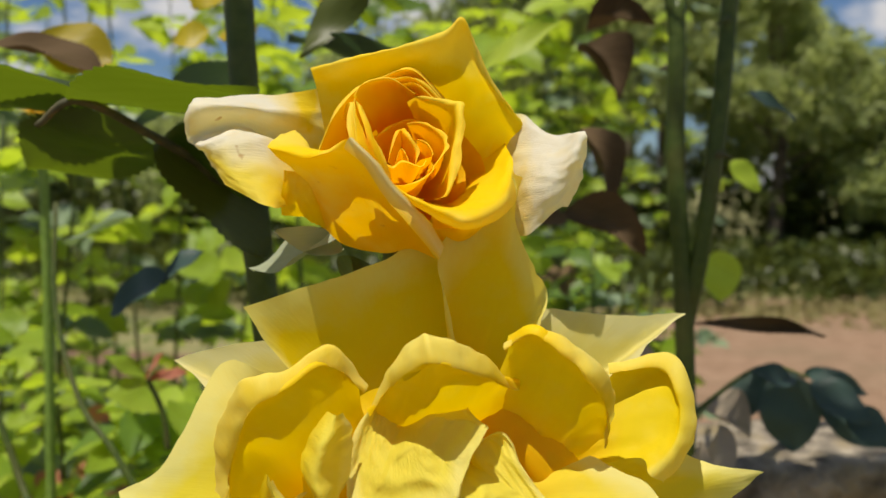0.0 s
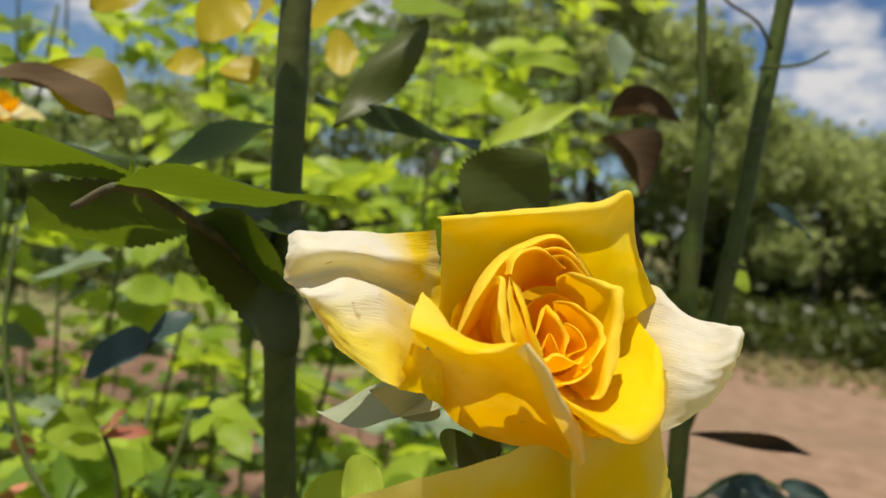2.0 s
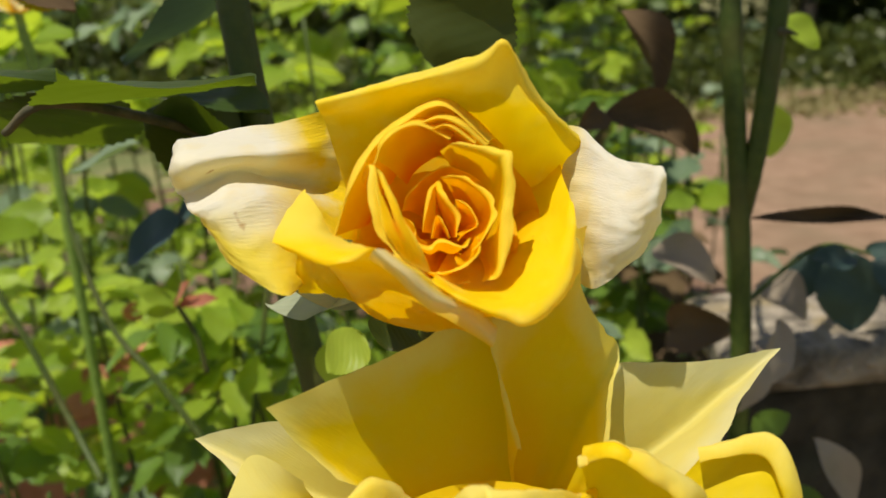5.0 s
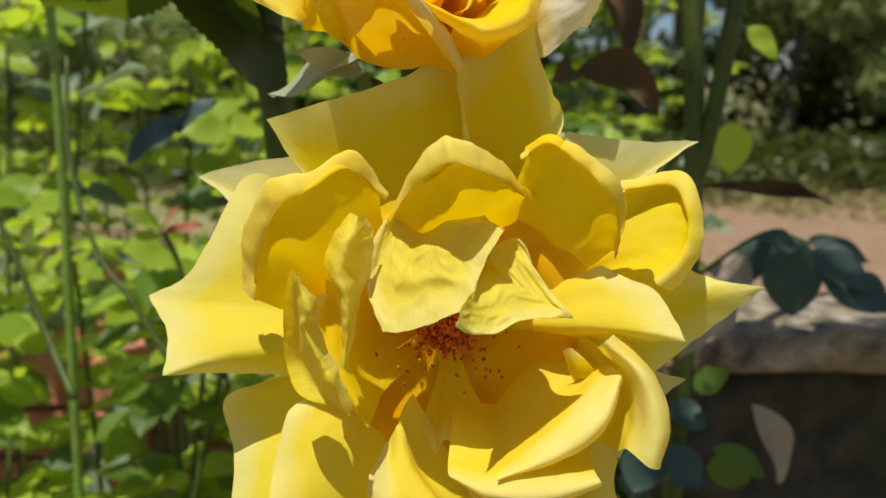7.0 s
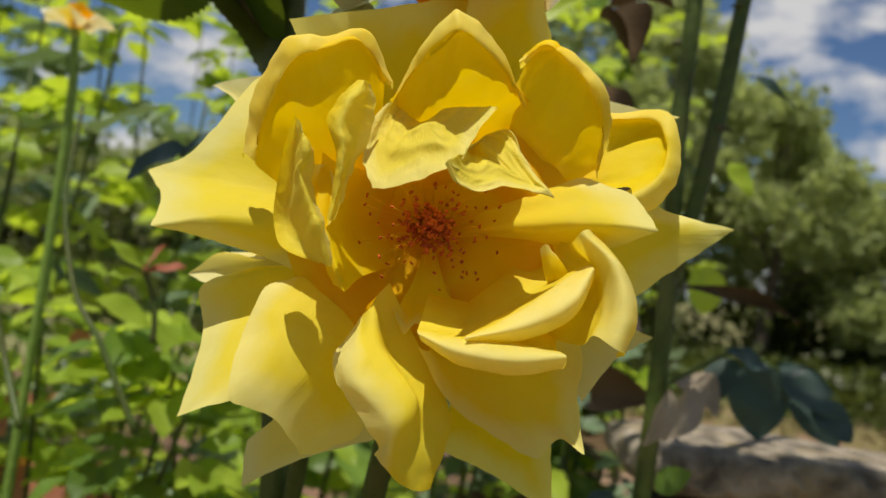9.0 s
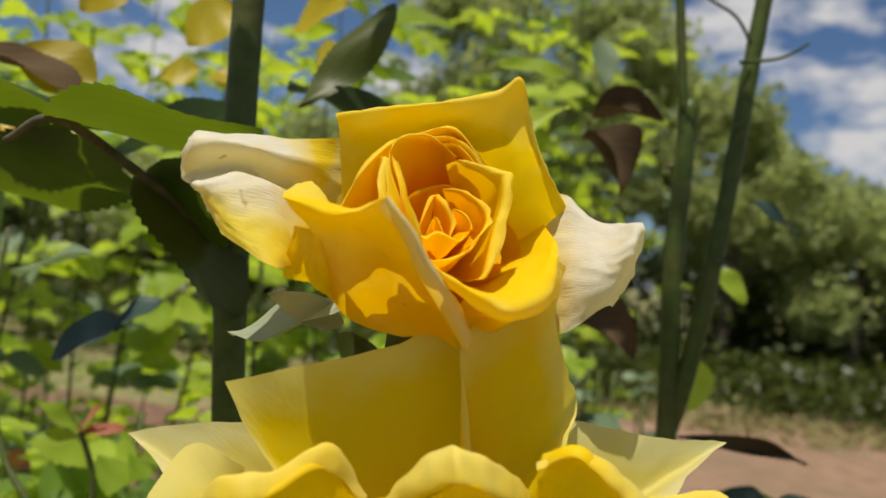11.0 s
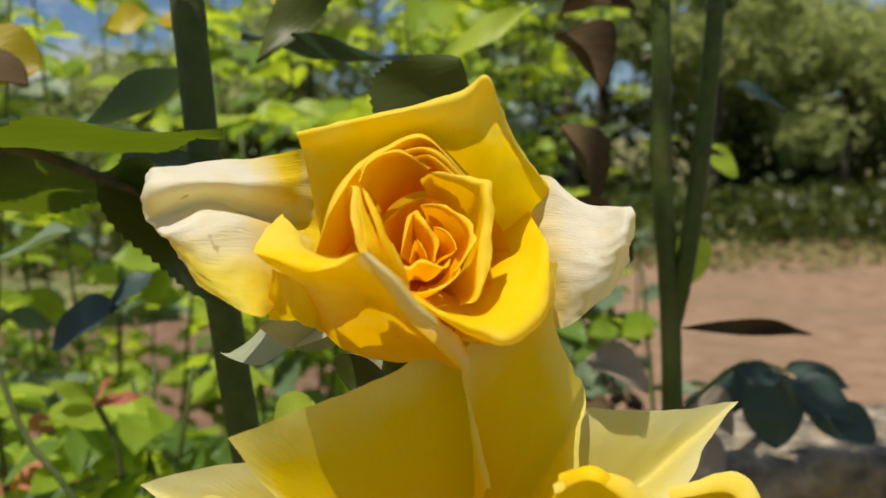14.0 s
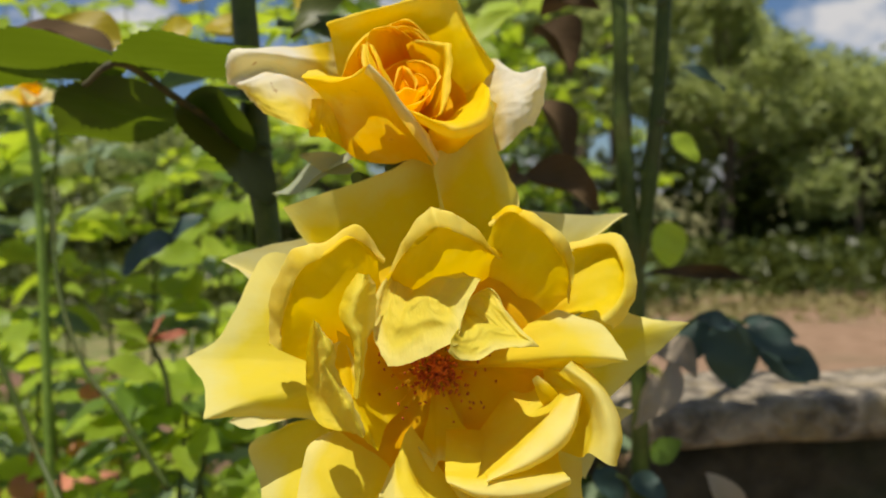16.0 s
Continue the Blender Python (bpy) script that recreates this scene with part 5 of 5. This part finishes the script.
sheet_petal(bloom, [[(-6.9, 168, 149.2), (-1.8, 176, 146.6), (1.6, 181, 147.3), (4.2, 184, 151.2), (7.6, 186, 156.3), (13.2, 187, 160.1)], [(-8.2, 155, 150.1), (-3.6, 157.5, 147.4), (1.2, 159, 146.5), (5.2, 163, 149.2), (10, 168, 152.4), (12.9, 171, 156.9)], [(-8.7, 151, 150.5), (-4.6, 150.5, 148.1), (0.7, 150.5, 146.3), (6.7, 155, 147.6), (10.9, 161.5, 151.3), (13.4, 168.5, 155.7)], [(-8.8, 151.5, 150), (-4.3, 149.5, 147.6), (0.6, 149, 145.3), (5, 149, 144.6), (11.5, 157, 148.2), (13.4, 165, 153)], [(-8.1, 155, 148.5), (-3.8, 153.5, 146), (1.3, 153, 143.6), (5.8, 153, 142.9), (13, 161, 146.5), (15.1, 169, 151.9)]], PETAL_UP, 59, 0.5, reach=(0.1, 1.1))
sheet_petal(bloom, [[(-23.5, 170, 142.7), (-20.4, 168, 139.8), (-15.7, 166, 138.1), (-10.6, 164, 137.8), (-6, 162, 138.7), (-1.4, 160.5, 136.9)], [(-24.7, 160, 150.9), (-21.7, 150, 153.5), (-17, 148, 154.3), (-12.5, 148.5, 151.8), (-8.9, 150.5, 147), (-2.8, 158.5, 139.5)], [(-29.6, 153, 155.9), (-23.9, 147.5, 154.9), (-18.7, 144.5, 155.9), (-14.6, 143, 157.3), (-10.5, 146.5, 150.7), (-1.6, 158, 138.3)], [(-30.6, 154, 157.9), (-25.4, 151, 157.3), (-19.9, 148, 156.6), (-15.2, 144.5, 157.7), (-10.7, 147, 153.5), (-0.3, 159, 137.5)], [(-28.2, 168, 161.6), (-25.6, 163, 158.6), (-22.8, 158, 155.5), (-15.6, 152, 154.9), (-9.3, 152.5, 150.1), (-0.7, 161, 139.5)]], PETAL_UP, 60, 0.4, reach=(0.1, 1.1))
sheet_petal(bloom, [[(-16.3, 143.5, 156.5), (-12.7, 143.5, 153.3), (-9.6, 146.5, 148.3), (-4.9, 153, 142.3), (-0.8, 158, 137)], [(-15.1, 141.8, 158.1), (-11.8, 142, 154.7), (-8.7, 145, 150), (-3.8, 152, 144.5), (-0.3, 157.5, 138.3)], [(-14, 144, 157.5), (-10.6, 145, 154.1), (-7.1, 148.5, 149.3), (-2.6, 154.5, 144.3), (0, 160, 139.5)]], PETAL_EDGE, 61, 0.3, label="pale rolled petal edge")
petal(bloom, (-8, 182, 148), [(-12, 157, 150), (-8, 154, 146), (-2, 155, 143), (3, 158, 143), (7, 162, 146)], (0, 2, -4), PETAL_RING, seed=65)
petal(bloom, (2, 176, 137), [(-2, 164, 139), (-2, 156, 145), (4, 153, 144), (10, 158, 146), (13, 166, 149)], (0, -3, 0), PETAL_UP, seed=62, spread=0.02)


def heart(flower, centre, axis, seed):
    """The tight spiral of small petals in the middle of the bud."""
    axis = Vector(axis).normalized()
    s = axis.cross(Vector((1, 0, 0))).normalized()
    r_ = axis.cross(s)
    c = Vector(centre)
    for k in range(11):
        rad = 1.3 + k * 0.72
        a0 = k * 2.25 + seed
        rim = []
        for g in (-1.2, -0.7, 0, 0.7, 1.2):
            d = s * math.cos(a0 + g) + r_ * math.sin(a0 + g)
            rim.append(c + d * rad * (1 - 0.1 * abs(g)) + axis * (6.0 - 0.42 * k - 1.9 * abs(g) ** 1.3))
        mid = s * math.cos(a0) + r_ * math.sin(a0)
        petal(flower, c - axis * 12 + mid * 1.5, rim, tuple(mid * rad * 0.7), PETAL_CORE, 0.3, 100, tuple(mid), 0.3, seed=70 + k)


AXIS = Vector((0.05, -0.72, 0.69)).normalized()
ACROSS = AXIS.cross(Vector((1, 0, 0))).normalized()
ASIDE = AXIS.cross(ACROSS)
for k in range(5):
    a = radians(15 + 72 * k)
    ring = [Vector((-8, 168, 152)) + (ACROSS * math.cos(a + g) + ASIDE * math.sin(a + g)) * 12.5 for g in (-0.8, -0.4, 0, 0.4, 0.8)]
    petal(bloom, (-8, 182, 141), ring, (0, 1, -4), PETAL_CORE, seed=100 + k)
cup_rings = [[Vector((-8, 186, 141)) + AXIS * h + (ACROSS * math.cos(g) + ASIDE * math.sin(g)) * r for g in (2 * math.pi * k / 12 for k in range(13))] for h, r in ((0, 2), (7, 9), (13, 13), (18, 15.5))]
sheet_petal(bloom, cup_rings, PETAL_CORE, 118, 0.4, reach=(0.0, 0.6))
CORE_BASE = (-7, 178, 149)
petal(bloom, CORE_BASE, [(-13, 162, 158), (-12, 164, 160), (-9, 167, 162), (-6, 168, 163), (-1, 166, 161)], (-2, 3, 2), PETAL_CORE, 0.4, 90, (0, 0.7, 0.6), seed=111)
petal(bloom, CORE_BASE, [(-7, 165, 162), (-4, 164, 162), (-1, 161, 160), (0, 159, 158), (-1, 157, 155), (-3, 156, 153)], (4, 2, 0), PETAL_CORE, 0.9, 110, (0.7, 0.4, 0.2), seed=112)
petal(bloom, CORE_BASE, [(-10, 161, 155), (-9, 163, 160), corner((-8, 166, 161)), (-7, 162, 160), (-5, 161, 157), (-5, 160, 154)], (0, -2, 0), PETAL_CORE, 0.5, 140, (0.8, 0.3, 0), seed=113)
petal(bloom, CORE_BASE, [(-5, 163, 158), (-5, 163, 159), (-3, 161, 158), (-2, 159, 156), (-4, 158, 155), (-5, 158, 154)], (2, 0, 1), PETAL_CORE, 0.3, 100, (0.7, 0.4, 0.2), seed=114)
petal(bloom, CORE_BASE, [(-13, 160, 158), (-11, 158, 157), (-11, 156, 155), (-9, 156, 154), (-7, 156, 155), (-4, 155, 154), (-3, 156, 155)], (-2, -3, -3), PETAL_CORE, 0.5, 110, (0, -0.5, -0.7), seed=115)
petal(bloom, CORE_BASE, [(-12, 157, 156), (-11, 155, 153), (-9, 154, 151), (-6, 154, 151), (-2, 155, 153), (-2, 157, 155)], (-1, -2, -5), PETAL_CORE, 0.5, 100, (0, -0.4, -0.8), seed=116)
petal(bloom, CORE_BASE, [(-9, 160, 154), (-8, 161, 157), (-7, 160, 156), (-6, 159, 154)], (0, -1, 0), PETAL_CORE, 0.3, 100, (0.6, 0.3, 0), seed=117)
leaf_between(bloom, (-0.021, 0.178, 1.141), (-0.044, 0.200, 1.131), (0.2, -0.75, 0.6), 0.0095, SEPAL, "sepal", "pale grey-green pointed sepal", 0.3, -0.12, 1, 0.0)
leaf_between(bloom, (-0.021, 0.184, 1.137), (-0.035, 0.180, 1.141), (0.1, -0.9, 0.4), 0.006, SEPAL, "sepal", "pale grey-green pointed sepal", 0.3, -0.1, 2, 0.0)
leaf_between(bloom, (-0.016, 0.178, 1.135), (-0.019, 0.176, 1.130), (0.0, -1, 0.1), 0.010, LEAF_SHADE, "sepal", "olive green sepal under the bloom", 0.3, -0.1, 3, 0.0)
tube("stem", bloom, [(-0.010, 0.188, 1.140), (-0.011, 0.193, 1.128), (-0.016, 0.203, 1.108), (-0.03, 0.245, 1.05), (-0.044, 0.31, 0.9), (-0.045, 0.31, 0.7)], 0.0030, 0.0030, CANE, 10, 8, "smooth green flower stem")

# ---- the small rose farther back ----
small = thing("rose", (-0.246, 0.535, 1.205), "small half-open yellow rose with pale outer petals", "rose", "yellow roses")
heart(small, (-246, 530, 207), (0.1, -0.1, 1.0), 1.7)
for k in range(5):
    a = radians(72 * k + 20)
    d, e = Vector((math.cos(a), math.sin(a), 0)), Vector((-math.sin(a), math.cos(a), 0))
    c = Vector((-246, 530, 200))
    petal(small, c + Vector((0, 0, -6)), [c + d * 10 - e * 9 + Vector((0, 0, 6)), c + d * 20 - e * 6 + Vector((0, 0, 2)), c + d * 23 + Vector((0, 0, -2)), c + d * 20 + e * 6 + Vector((0, 0, 2)), c + d * 10 + e * 9 + Vector((0, 0, 6))], (0, 0, 3), PETAL_WHITE, seed=90 + k)
tube("stem", small, [(-0.246, 0.53, 1.195), (-0.244, 0.535, 1.1), (-0.26, 0.56, 0.6), (-0.25, 0.58, 0.0)], 0.0028, 0.004, CANE_LIGHT, 8)
